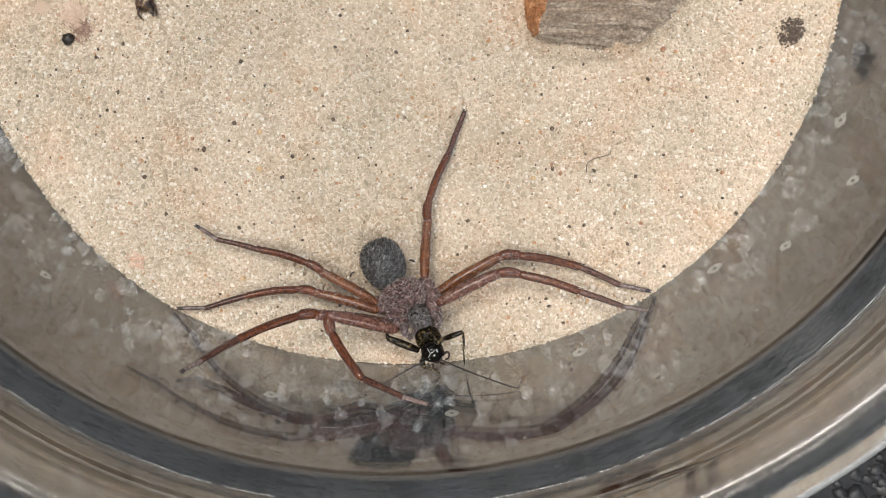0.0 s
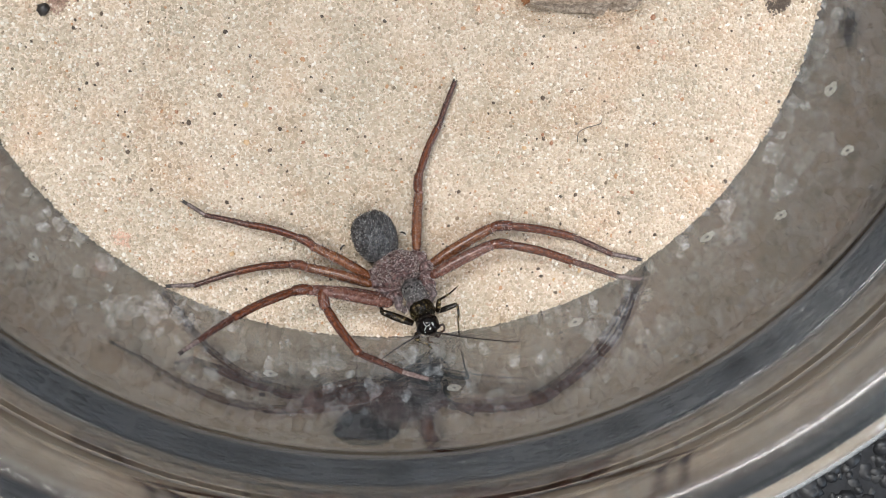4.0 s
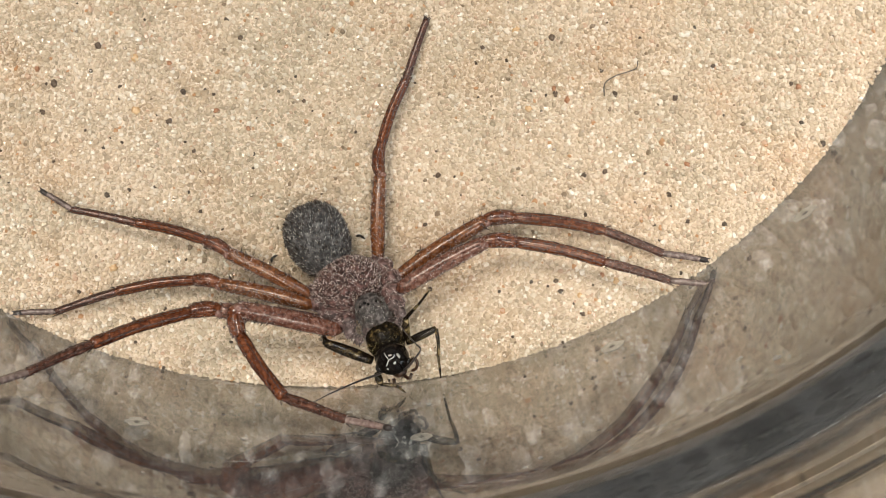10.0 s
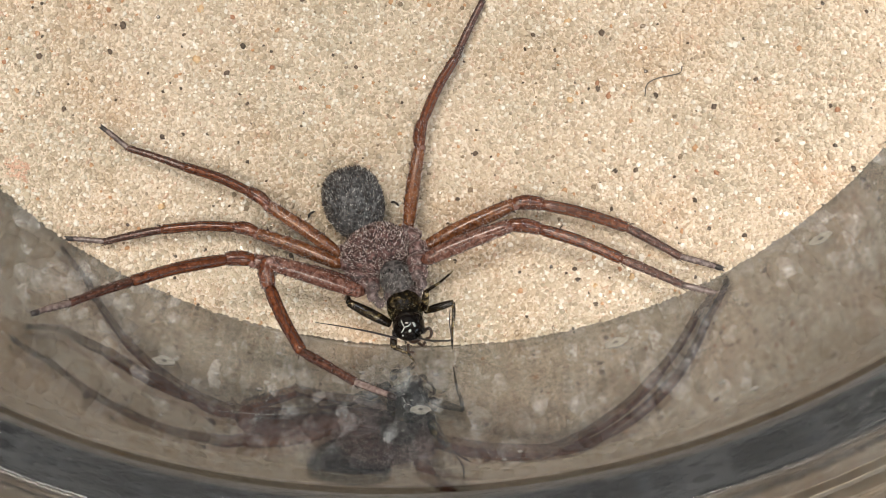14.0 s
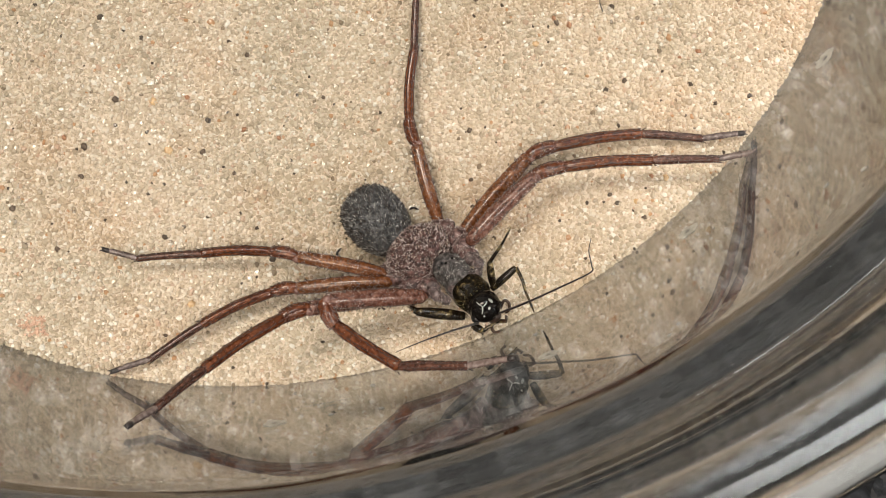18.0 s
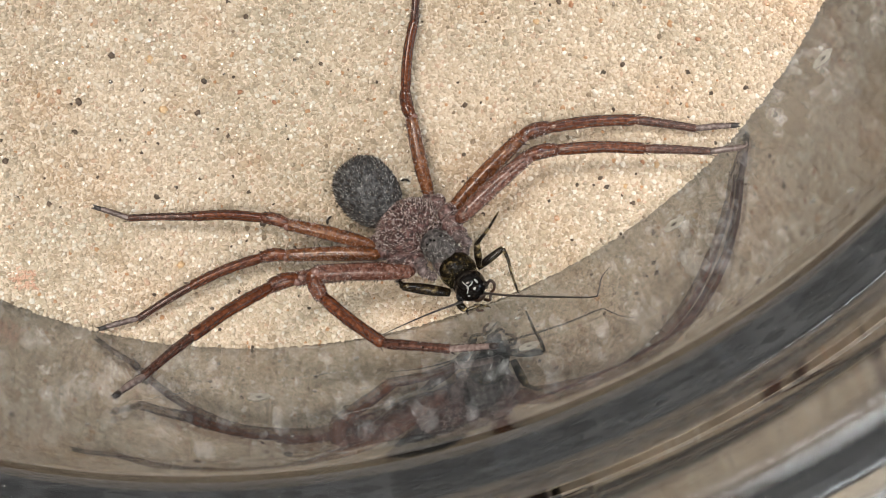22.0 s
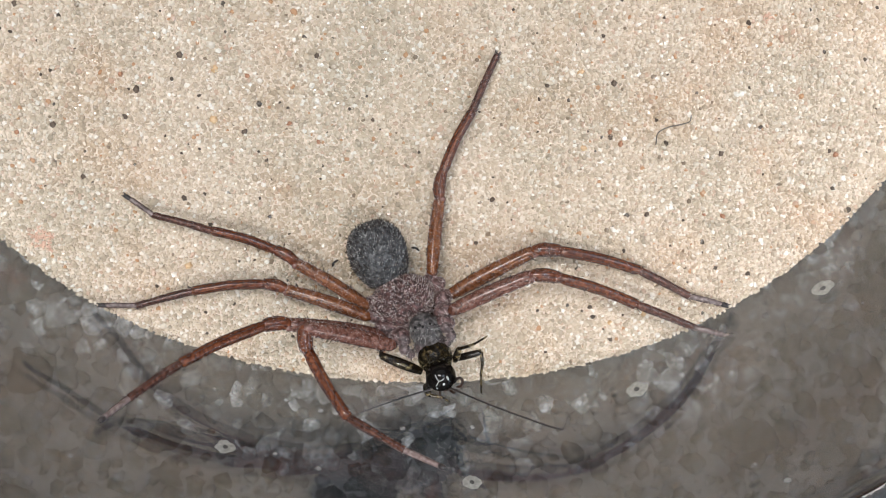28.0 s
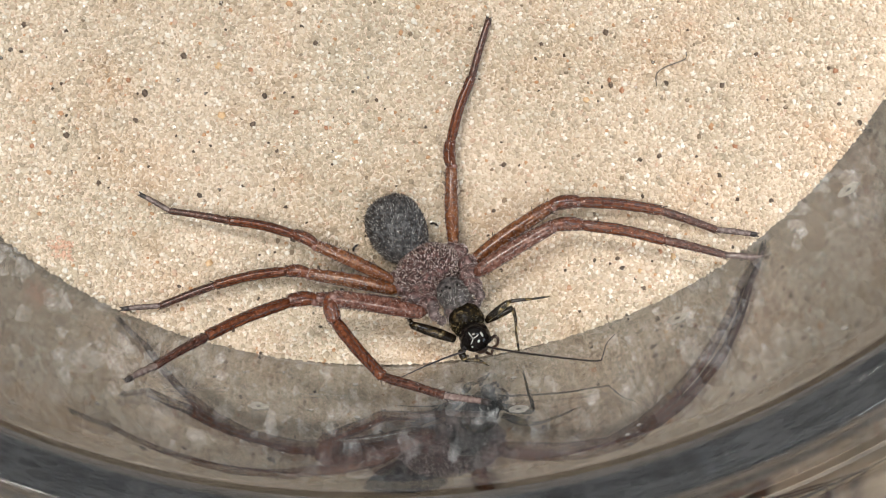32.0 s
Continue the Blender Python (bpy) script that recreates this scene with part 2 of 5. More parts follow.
M_CRICKET_HEAD = speckled("cricket_head", [(0.3, (0.002, 0.0015, 0.0015)), (0.7, (0.006, 0.004, 0.003))], 900.0, 0.06, 0.05, 0.00003, None, Specular_IOR_Level=0.3)
M_CRICKET = speckled("cricket_body", [(0.3, (0.003, 0.002, 0.001)), (0.50, (0.007, 0.005, 0.002)), (0.60, (0.026, 0.018, 0.008)), (0.70, (0.17, 0.12, 0.05))], 2300.0, 0.2, 0.9, 0.00015, Specular_IOR_Level=0.18)
M_CRICKET_LEG = speckled("cricket_leg", [(0.38, (0.005, 0.003, 0.002)), (0.50, (0.014, 0.009, 0.004)), (0.58, (0.05, 0.035, 0.015)), (0.66, (0.20, 0.15, 0.07))], 1500.0, 0.18, 0.5, 0.00006)
M_CRICKET_MOUTH = speckled("cricket_mouth", [(0.3, (0.008, 0.003, 0.001)), (0.7, (0.050, 0.020, 0.008))], 1400.0, 0.3, 0.3, 0.00004)
# pale colour of the Y marking and of the glints painted beside it
M_MARKING_GLINT = speckled("cricket_marking_and_glint", [(0.3, (0.22, 0.23, 0.22)), (0.7, (0.40, 0.41, 0.39))], 1400.0, 0.3, 0.1, 0.00002)
M_OLIVEFLECK = speckled("olive_fleck", [(0.3, (0.10, 0.08, 0.03)), (0.7, (0.34, 0.28, 0.13))], 1400.0, 0.3)
M_FIBRE = speckled("fibre", [(0.3, (0.05, 0.045, 0.035)), (0.7, (0.12, 0.1, 0.08))], 900.0, 0.5)
M_DEBRIS = speckled("brown_debris", [(0.36, (0.006, 0.003, 0.002)), (0.5, (0.035, 0.016, 0.008)), (0.60, (0.13, 0.075, 0.038)), (0.68, (0.34, 0.25, 0.16))], 1500.0, 0.4, 0.8, 0.0002)
M_DROPPING = speckled("black_pellet", [(0.3, (0.008, 0.006, 0.005)), (0.7, (0.035, 0.027, 0.022))], 1300.0, 0.35, 0.4, 0.0001)


def bark_material(name, stops, stretch, rough):
    m, nt, bsdf = nodes_of(name)
    at = nt.nodes.new("ShaderNodeTexCoord").outputs["Object"]
    mp = nt.nodes.new("ShaderNodeMapping")
    mp.inputs["Scale"].default_value = stretch
    nt.links.new(at, mp.inputs["Vector"])
    fibre = noise_of(nt, 420.0, 5.0, 0.65, mp.outputs[0])
    spots = noise_of(nt, 2400.0, 4.0, 0.7)
    colour = mixed(nt, 0.8, ramp(nt, fibre, stops), ramp(nt, spots, [(0.36, (0.40, 0.38, 0.36)), (0.55, (1, 1, 1)), (0.66, (1.5, 1.5, 1.5))]), "MULTIPLY")
    nt.links.new(colour, bsdf.inputs["Base Color"])
    bsdf.inputs["Roughness"].default_value = rough
    bumped(nt, bsdf, spots, 0.8, 0.0003)
    return m


M_BARK_GREY = bark_material("grey_bark", [(0.30, (0.19, 0.140, 0.100)), (0.5, (0.30, 0.232, 0.172)), (0.64, (0.42, 0.345, 0.27)), (0.72, (0.60, 0.53, 0.44))], (0.9, 4.2, 1.0), 0.85)
M_BARK_ORANGE = bark_material("orange_inner_wood", [(0.3, (0.19, 0.068, 0.022)), (0.5, (0.40, 0.17, 0.065)), (0.7, (0.60, 0.34, 0.18))], (2.2, 1.2, 1.2), 0.7)


# ---------------------------------------------------------------- mesh helpers (places in millimetres)
def mesh_of(name, verts, faces, material, smooth=True):
    me = bpy.data.meshes.new(name)
    me.from_pydata([(x * MM, y * MM, z * MM) for x, y, z in verts], [], faces)
    me.materials.append(material)
    if smooth:
        me.polygons.foreach_set("use_smooth", [True] * len(me.polygons))
    me.update()
    return me


def tri_mesh(name, verts, tris, material, smooth):
    """A large mesh of triangles from two arrays."""
    me = bpy.data.meshes.new(name)
    nv, nf = len(verts), len(tris)
    me.vertices.add(nv)
    me.vertices.foreach_set("co", (verts * MM).astype(np.float32).ravel())
    me.loops.add(nf * 3)
    me.loops.foreach_set("vertex_index", tris.astype(np.int32).ravel())
    me.polygons.add(nf)
    me.polygons.foreach_set("loop_start", np.arange(0, nf * 3, 3, dtype=np.int32))
    me.polygons.foreach_set("use_smooth", np.full(nf, smooth))
    me.materials.append(material)
    me.update(calc_edges=True)
    return me


def empty(name, x=0, y=0, z=0):
    ob = new(name)
    ob.empty_display_size = 0.002
    ob.location = (x * MM, y * MM, z * MM)
    return ob


def part(name, mesh, parent, label="", at=None):
    """One mesh object under a thing or a part. Meshes are given in the world's millimetres; at moves the origin there."""
    ob = new(name, mesh)
    if at is not None:
        mesh.transform(Matrix.Translation((-at[0] * MM, -at[1] * MM, -at[2] * MM)))
    world_at = Vector(at) * MM if at is not None else Vector((0, 0, 0))
    ob.parent = parent
    base = Vector((0, 0, 0))
    p = parent
    while p is not None:
        base += p.location
        p = p.parent
    ob.location = world_at - base
    if label:
        tagged(ob, label)
    return ob


def smooth_line(points, n):
    """n points evenly along a Catmull-Rom curve through the given ones."""
    p = [Vector(q) for q in points]
    p = [2 * p[0] - p[1]] + p + [2 * p[-1] - p[-2]]
    out = []
    for i in range(n):
        s = i / (n - 1) * (len(p) - 3)
        k = min(int(s), len(p) - 4)
        t = s - k
        a, b, c, d = p[k:k + 4]
        out.append(0.5 * (2 * b + (c - a) * t + (2 * a - 5 * b + 4 * c - d) * t * t + (3 * b - a - 3 * c + d) * t ** 3))
    return out


def tube_data(points, radii, sides=12, squash=1.0):
    """A closed tube along points with one radius a point."""
    pts = [Vector(p) for p in points]
    verts, faces = [], []
    up = Vector((0, 0, 1))
    for i, p in enumerate(pts):
        d = (pts[min(i + 1, len(pts) - 1)] - pts[max(i - 1, 0)]).normalized()
        side = d.cross(up)
        side = side.normalized() if side.length > 1e-4 else Vector((1, 0, 0))
        top = side.cross(d).normalized()
        for k in range(sides):
            a = 2 * math.pi * k / sides
            verts.append(p + side * (math.cos(a) * radii[i]) + top * (math.sin(a) * radii[i] * squash))
    for i in range(len(pts) - 1):
        for k in range(sides):
            faces.append((i * sides + k, i * sides + (k + 1) % sides, (i + 1) * sides + (k + 1) % sides, (i + 1) * sides + k))
    verts += [pts[0], pts[-1]]
    n = len(pts) * sides
    for k in range(sides):
        faces.append((n, (k + 1) % sides, k))
        faces.append((n + 1, n - sides + k, n - sides + (k + 1) % sides))
    return [tuple(v) for v in verts], faces


def tube(name, points, radii, material, sides=12, squash=1.0):
    return mesh_of(name, *tube_data(points, radii, sides, squash), material)


def blob_data(centre, axes, turn=(0, 0, 0), rings=20, sides=28, shape=None):
    """An ellipsoid with its long axis along its own y, reshaped by shape(u) for its width along that axis."""
    m = Euler([radians(a) for a in turn]).to_matrix()
    verts, faces = [], []
    for i in range(rings + 1):
        a = math.pi * i / rings
        u = -math.cos(a)
        w = math.sin(a) * (shape(u) if shape else 1.0)
        for k in range(sides):
            b = 2 * math.pi * k / sides
            verts.append(tuple(m @ Vector((math.cos(b) * w * axes[0], u * axes[1], math.sin(b) * w * axes[2])) + Vector(centre)))
    for i in range(rings):
        for k in range(sides):
            faces.append((i * sides + k, i * sides + (k + 1) % sides, (i + 1) * sides + (k + 1) % sides, (i + 1) * sides + k))
    return verts, faces


def blob(name, centre, axes, material, turn=(0, 0, 0), rings=20, sides=28, shape=None, rough=0.0, fine=0.5):
    verts, faces = blob_data(centre, axes, turn, rings, sides, shape)
    if rough:
        verts = [tuple(Vector(v) + (Vector(v) - Vector(centre)) * (rough * noise.noise(Vector(v) * fine))) for v in verts]
    me = mesh_of(name, verts, faces, material)
    bm = bmesh.new()
    bm.from_mesh(me)
    bmesh.ops.remove_doubles(bm, verts=bm.verts, dist=1e-7)
    bmesh.ops.recalc_face_normals(bm, faces=bm.faces)
    bm.to_mesh(me)
    bm.free()
    return me


def hairs_data(roots, length, width, bend=0.0):
    """Thin three-sided spikes; roots are pairs of a place and a direction."""
    verts, faces = [], []
    for root, way, l in roots:
        way = way.normalized()
        side = way.cross(Vector((0.31, 0.22, 0.93))).normalized()
        other = way.cross(side)
        n = len(verts)
        w = width * (0.7 + 0.6 * random.random())
        for k in range(3):
            a = 2.0944 * k
            verts.append(tuple(root + side * (math.cos(a) * w) + other * (math.sin(a) * w)))
        verts.append(tuple(root + way * (length * l)))
        faces += [(n, n + 1, n + 3), (n + 1, n + 2, n + 3), (n + 2, n, n + 3)]
    return verts, faces


def sand_level(x, y):
    """Height of the sand: a shallow hollow where the spider sits."""
    return 1.5 - 5.0 * math.exp(-(x * x + (y + 44) ** 2) / 648.0)


def wall_radius(z):
    """Inner radius of the glass at a height above the sand."""
    return 54.9 + 0.22 * z


# ---------------------------------------------------------------- room and ground
TABLE = -17.0


def plate(name, x0, x1, y0, y1, z0, z1, material, label, category):
    v = [(x, y, z) for z in (z0, z1) for y in (y0, y1) for x in (x0, x1)]
    f = [(0, 2, 3, 1), (4, 5, 7, 6), (0, 1, 5, 4), (2, 6, 7, 3), (0, 4, 6, 2), (1, 3, 7, 5)]
    return tagged(new(name, mesh_of(name, v, f, material, False)), label, category, kind="structure")


ground = plate("ground", -1600, 1600, -1600, 1600, TABLE - 40, TABLE, M_BINDER, "black binder between dark stone chips of the rough slab", "ground")
plate("wall_north", -1600, 1600, 1600, 1680, TABLE - 40, 2100, M_WALLPAINT, "plain dull grey painted wall of the room", "wall")
plate("wall_south", -1600, 1600, -1680, -1600, TABLE - 40, 2100, M_WALLPAINT, "plain dull grey painted wall of the room", "wall")
wy0, wy1, wz0, wz1 = -1500, -500, 230, 870
plate("wall_east", 1600, 1680, wy1, 1600, TABLE - 40, 2100, M_WALLPAINT, "plain dull grey painted wall of the room beside the window", "wall")
plate("wall_east_corner", 1600, 1680, -1600, wy0, TABLE - 40, 2100, M_WALLPAINT, "plain dull grey painted wall of the room beside the window", "wall")
plate("wall_east_low", 1600, 1680, wy0, wy1, TABLE - 40, wz0, M_WALLPAINT, "plain dull grey painted wall of the room below the window", "wall")
plate("wall_east_high", 1600, 1680, wy0, wy1, wz1, 2100, M_WALLPAINT, "plain dull grey painted wall of the room above the window", "wall")
window = tagged(empty("window_1", 1640, 0.5 * (wy0 + wy1), wz0), "plain window with a grey frame in the wall", "window", kind="structure")
wym = 0.5 * (wy0 + wy1)
for fy0, fy1, fz0, fz1 in ((wy0, wy0 + 50, wz0, wz1), (wy1 - 50, wy1, wz0, wz1), (wy0 + 50, wy1 - 50, wz0, wz0 + 50), (wy0 + 50, wy1 - 50, wz1 - 50, wz1), (wym - 25, wym + 25, wz0 + 50, wz1 - 50)):
    bar = [(x, y, z) for z in (fz0, fz1) for y in (fy0, fy1) for x in (1615, 1670)]
    part("window_frame", mesh_of("window_frame", bar, [(0, 2, 3, 1), (4, 5, 7, 6), (0, 1, 5, 4), (2, 6, 7, 3), (0, 4, 6, 2), (1, 3, 7, 5)], M_WALLPAINT, False), window)
plate("wall_west", -1680, -1600, -1600, 1600, TABLE - 40, 2100, M_WALLPAINT, "plain dull grey painted wall of the room", "wall")
plate("ceiling", -1600, 1600, -1600, 1600, 2100, 2160, M_WALLPAINT, "plain dull grey painted ceiling of the room", "ceiling")


def ico_base():
    bm = bmesh.new()
    bmesh.ops.create_icosphere(bm, subdivisions=2, radius=1.0)
    v = np.array([tuple(q.co) for q in bm.verts])
    f = np.array([[q.index for q in t.verts] for t in bm.faces])
    bm.free()
    return v, f


def random_turns(rng, n):
    q = rng.normal(size=(n, 4))
    q /= np.linalg.norm(q, axis=1)[:, None]
    w, x, y, z = q.T
    return np.stack([1 - 2 * (y * y + z * z), 2 * (x * y - z * w), 2 * (x * z + y * w), 2 * (x * y + z * w), 1 - 2 * (x * x + z * z), 2 * (y * z - x * w),
                     2 * (x * z - y * w), 2 * (y * z + x * w), 1 - 2 * (x * x + y * y)], 1).reshape(n, 3, 3)


def scatter(rng, base_v, base_f, places, sizes, ragged, flat=1.0):
    """Many small stones as two arrays: each is the base form, jittered, stretched, turned and pressed flat."""
    n = len(places)
    v = base_v[None] * (1 + ragged * rng.uniform(-1, 1, (n, len(base_v), 1)))
    v = v * rng.uniform(0.72, 1.2, (n, 1, 3)) * sizes[:, None, None]
    v = np.einsum("nij,nkj->nki", random_turns(rng, n), v) * np.array((1.0, 1.0, flat)) + places[:, None, :]
    f = base_f[None] + (np.arange(n) * len(base_v))[:, None, None]
    return v.reshape(-1, 3), f.reshape(-1, 3)


def stone_chip_places():
    rng = np.random.default_rng(4)
    step = 1.65
    gx, gy = np.meshgrid(np.arange(-125, 125, step), np.arange(-125, 60, step))
    p = np.stack([gx.ravel(), gy.ravel()], 1) + rng.uniform(-0.45, 0.45, (gx.size, 2)) * step
    r = np.hypot(p[:, 0], p[:, 1])
    p = p[(r > 55.5) & (r < 125)]
    size = np.clip(rng.lognormal(0.16, 0.36, len(p)), 0.55, 2.5)
    z = TABLE - size * rng.uniform(0.35, 0.8, len(p))
    # the stretch of slab that lies open beside the rim
    open_part = (p[:, 0] > 56) & (p[:, 0] < 84) & (p[:, 1] > -92) & (p[:, 1] < -52)
    return np.c_[p, z], size, open_part


def stone_chip_field(places, size):
    v, f = ico_base()
    verts, tris = scatter(np.random.default_rng(5), v, f, places, size, 0.24)
    return tri_mesh("stone_chips", verts, tris, M_CHIPS, True)


chip_places, chip_sizes, chip_open = stone_chip_places()
tagged(new("stone_chips", stone_chip_field(chip_places[~chip_open], chip_sizes[~chip_open])), "rough black and grey stone chips of the dark slab under the jar", "stone chips", kind="stuff")


def loose_chips(places, sizes):
    """The chips in the open stretch, each an object of its own on one of twelve shared forms."""
    rng = np.random.default_rng(15)
    v, f = ico_base()
    forms = []
    for _ in range(12):
        verts, tris = scatter(rng, v, f, np.zeros((1, 3)), np.ones(1), 0.17)
        forms.append(tri_mesh("stone_chip", verts, tris, M_CHIP_SINGLE, True))
    for i, (place, size) in enumerate(zip(places, sizes)):
        ob = new("stone_chip", forms[i % 12])
        ob.parent = ground
        ob.location = tuple(place * MM)
        ob.rotation_euler = (0, 0, i * 2.4)
        ob.scale = (size, size, size)


def single_chip_material():
    m, nt, bsdf = nodes_of("dark_stone_chip")
    pick = nt.nodes.new("ShaderNodeObjectInfo").outputs["Random"]
    colour = ramp(nt, pick, [(0.0, (0.012, 0.0125, 0.014)), (0.5, (0.022, 0.0225, 0.024)), (0.9, (0.036, 0.036, 0.036)), (1.0, (0.08, 0.078, 0.075))])
    grain = noise_of(nt, 1.5)
    nt.links.new(mixed(nt, 0.6, colour, ramp(nt, grain, [(0.35, (0.5, 0.5, 0.5)), (0.65, (1, 1, 1))]), "MULTIPLY"), bsdf.inputs["Base Color"])
    bsdf.inputs["Roughness"].default_value = 0.42
    return m


M_CHIP_SINGLE = single_chip_material()

for lamp_x, lamp_y, lamp_size, lamp_power, lamp_tint in LAMPS:
    a, b = lamp_size[0] * 500 + 25, lamp_size[1] * 500 + 25
    cx, cy = lamp_x * 1000, lamp_y * 1000
    fitting = empty("ceiling_lamp", cx, cy, 2100)
    tagged(fitting, "flat grey ceiling lamp fitting above the jar", "ceiling lamp")
    v = [(cx + sx * a, cy + sy * b, z) for z in (2070, 2100) for sy in (-1, 1) for sx in (-1, 1)]
    part("housing", mesh_of("housing", v, [(0, 2, 3, 1), (4, 5, 7, 6), (0, 1, 5, 4), (2, 6, 7, 3), (0, 4, 6, 2), (1, 3, 7, 5)], M_WALLPAINT, False), fitting)


# ---------------------------------------------------------------- the jar
def jar_profile():
    inner = [(0.0, -13.0), (30.0, -13.0), (48.0, -12.6), (52.5, -11.0), (53.6, -7.0)]
    inner += [(wall_radius(z), z) for z in (-4, 0, 4, 8, 12, 16, 20, 24, 28)]
    ledge = [(61.55, 30.11), (61.76, 30.78), (62.31, 31.37), (62.65, 31.89), (63.02, 32.33), (63.4, 32.67), (63.73, 33.06), (63.92, 33.53), (64.01, 34.39), (64.49, 38.52), (64.63, 40.42), (64.54, 41.55), (64.91, 45.67)]
    rim = [(64.63, 48.38), (64.73, 49.63), (65.02, 50.56), (65.49, 51.14), (66.06, 51.25), (66.73, 51.03), (67.4, 50.67), (67.92, 50.15), (68.25, 49.42), (68.34, 48.48), (68.15, 47.54), (67.68, 46.81), (67.01, 46.39), (66.34, 45.97)]
    outer = [(66.13, 44.63), (66.03, 41.77), (66.19, 35.57), (66.32, 35.18), (65.91, 33.11), (65.35, 31.8), (64.47, 31.22), (63.51, 30.17), (62.54, 29.06), (62.51, 28.24)] + [(wall_radius(z) + 1.33, z) for z in (27.5, 25, 22, 18, 14, 10, 6, 2, -2, -5)]
    foot = [(55.1, -9.0), (54.6, -13.0), (53.8, -15.3), (52.0, -16.6), (48.0, -17.0), (44.0, -16.2), (0.0, -16.0)]
    return inner, ledge + rim + outer + foot


def lathe(name, profile, material, sides=192):
    verts, faces = [], []
    for r, z in profile:
        for k in range(sides):
            a = 2 * math.pi * k / sides
            wob = 1 + 0.0002 * math.sin(3 * a + z * 0.1)
            verts.append((r * wob * math.cos(a), r * wob * math.sin(a), z))
    for i in range(len(profile) - 1):
        for k in range(sides):
            faces.append((i * sides + k, (i + 1) * sides + k, (i + 1) * sides + (k + 1) % sides, i * sides + (k + 1) % sides))
    me = mesh_of(name, verts, faces, material)
    bm = bmesh.new()
    bm.from_mesh(me)
    bmesh.ops.remove_doubles(bm, verts=bm.verts, dist=1e-7)
    bmesh.ops.recalc_face_normals(bm, faces=bm.faces)
    for e in bm.edges:
        if len(e.link_faces) == 2 and e.calc_face_angle(0.0) > radians(28):
            e.smooth = False
    bm.to_mesh(me)
    bm.free()
    return me


jar_inside, jar_rest = jar_profile()
jar_mesh = lathe("glass_jar", jar_inside + jar_rest, M_GLASS)
# the outside and above all the rim are worn by handling, the inside is clean
jar_mesh.materials.append(M_GLASS_WALL)
jar_mesh.materials.append(M_GLASS_RIM)
jar_mesh.materials.append(M_GLASS_LEDGE)
for face in jar_mesh.polygons:
    c = face.center / MM
    if c.z > 47 or (c.z > 45 and math.hypot(c.x, c.y) > 65.2):
        face.material_index = 2
    elif c.z > 28.1:
        face.material_index = 3
    elif math.hypot(c.x, c.y) > wall_radius(c.z) + 0.6 or c.z < -13.5:
        face.material_index = 1
jar = new("glass_jar", jar_mesh)
tagged(jar, "clear round glass jar with a thick rim, part filled with sand", "jar")
jar.visible_shadow = False


def lime_mark(angle, z, size, ring):
    """A dried water mark on the inside of the glass: a pale ring with a dark middle, or a plain pale fleck."""
    r = wall_radius(z) - 0.02
    a = radians(angle)
    out = Vector((math.cos(a), math.sin(a), -0.22)).normalized()
    side = Vector((-math.sin(a), math.cos(a), 0))
    up = out.cross(side)
    c = Vector((r * math.cos(a), r * math.sin(a), z))

    def disc(r0, r1, lift0, lift1, n=18):
        v, f = [], []
        for k in range(n):
            b = 2 * math.pi * k / n
            wob = 1 + 0.38 * noise.noise(Vector((math.cos(b) * 1.6 + z, math.sin(b) * 1.6, angle))) + 0.12 * noise.noise(Vector((math.cos(b) * 5 + z, math.sin(b) * 5, angle)))
            for rr, l in ((r0, 0.0), (0.5 * (r0 + r1), lift0), (r1, lift1)):
                v.append(tuple(c + (side * math.cos(b) + up * (1.3 * math.sin(b))) * (rr * wob) - out * (0.02 + l)))
        for k in range(n):
            j = (k + 1) % n
            for q in (0, 1):
                f.append((3 * k + q, 3 * j + q, 3 * j + q + 1, 3 * k + q + 1))
        return v, f
    if ring:
        mark = part("water_mark", mesh_of("water_mark", *disc(size * 0.24, size, 0.07, 0.01, 28), M_LIME), jar, "dried pale ring-shaped water mark")
        part("dark_fleck", mesh_of("dark_fleck", *disc(0.0, size * 0.27, 0.05, 0.03, 14), M_LIMEDARK), mark, "dark fleck in its middle")
    else:
        part("water_mark", mesh_of("water_mark", *disc(0.0, size, 0.05, 0.01, 9), M_FLECK), jar, "small dried pale fleck")


for mark_x, mark_y, mark_z, mark_size in ((50.5, -24.2, 9.8, 0.95), (22.0, -52.9, 6.1, 1.05), (-14.3, -56.6, 13.3, 0.9), (6.3, -58.2, 15.0, 0.9), (44.5, -40.4, 15.7, 0.8),
                                          (37.9, -42.2, 6.7, 1.0), (50.1, -32.6, 18.7, 0.8), (-39.0, -42.0, 14.0, 0.7)):
    lime_mark(math.degrees(math.atan2(mark_y, mark_x)), mark_z, mark_size * 0.88, True)
for strand in ([(-13.2, -55.3, 9.6), (-10.5, -55.7, 8.7), (-7.5, -56.1, 8.2)], [(-22.9, -53.7, 16.6), (-20.2, -54.1, 13.6), (-17.1, -54.5, 10.8)], [(-8.0, -58.6, 20.0), (-4.7, -58.7, 18.9), (-1.9, -58.5, 17.5)]):
    strand_line = smooth_line(strand, 16)
    tagged(new("silk_strand", tube("silk_strand", strand_line, [0.012 + 0.014 * math.sin(math.pi * i / 15) for i in range(16)], M_SILK, 6)), "fine pale silk strand stuck to the inside of the glass", "silk")
rng_marks = random.Random(8)
for _ in range(70):
    lime_mark(rng_marks.uniform(-170, -5), rng_marks.uniform(2, 30), rng_marks.choice((0.08, 0.1, 0.13, 0.18, 0.26)), False)


# ---------------------------------------------------------------- the sand
def sand_ripple(x, y):
    return 0.08 * np.sin(x * 0.55 + 1.3 * np.sin(y * 0.31)) * np.sin(y * 0.43)


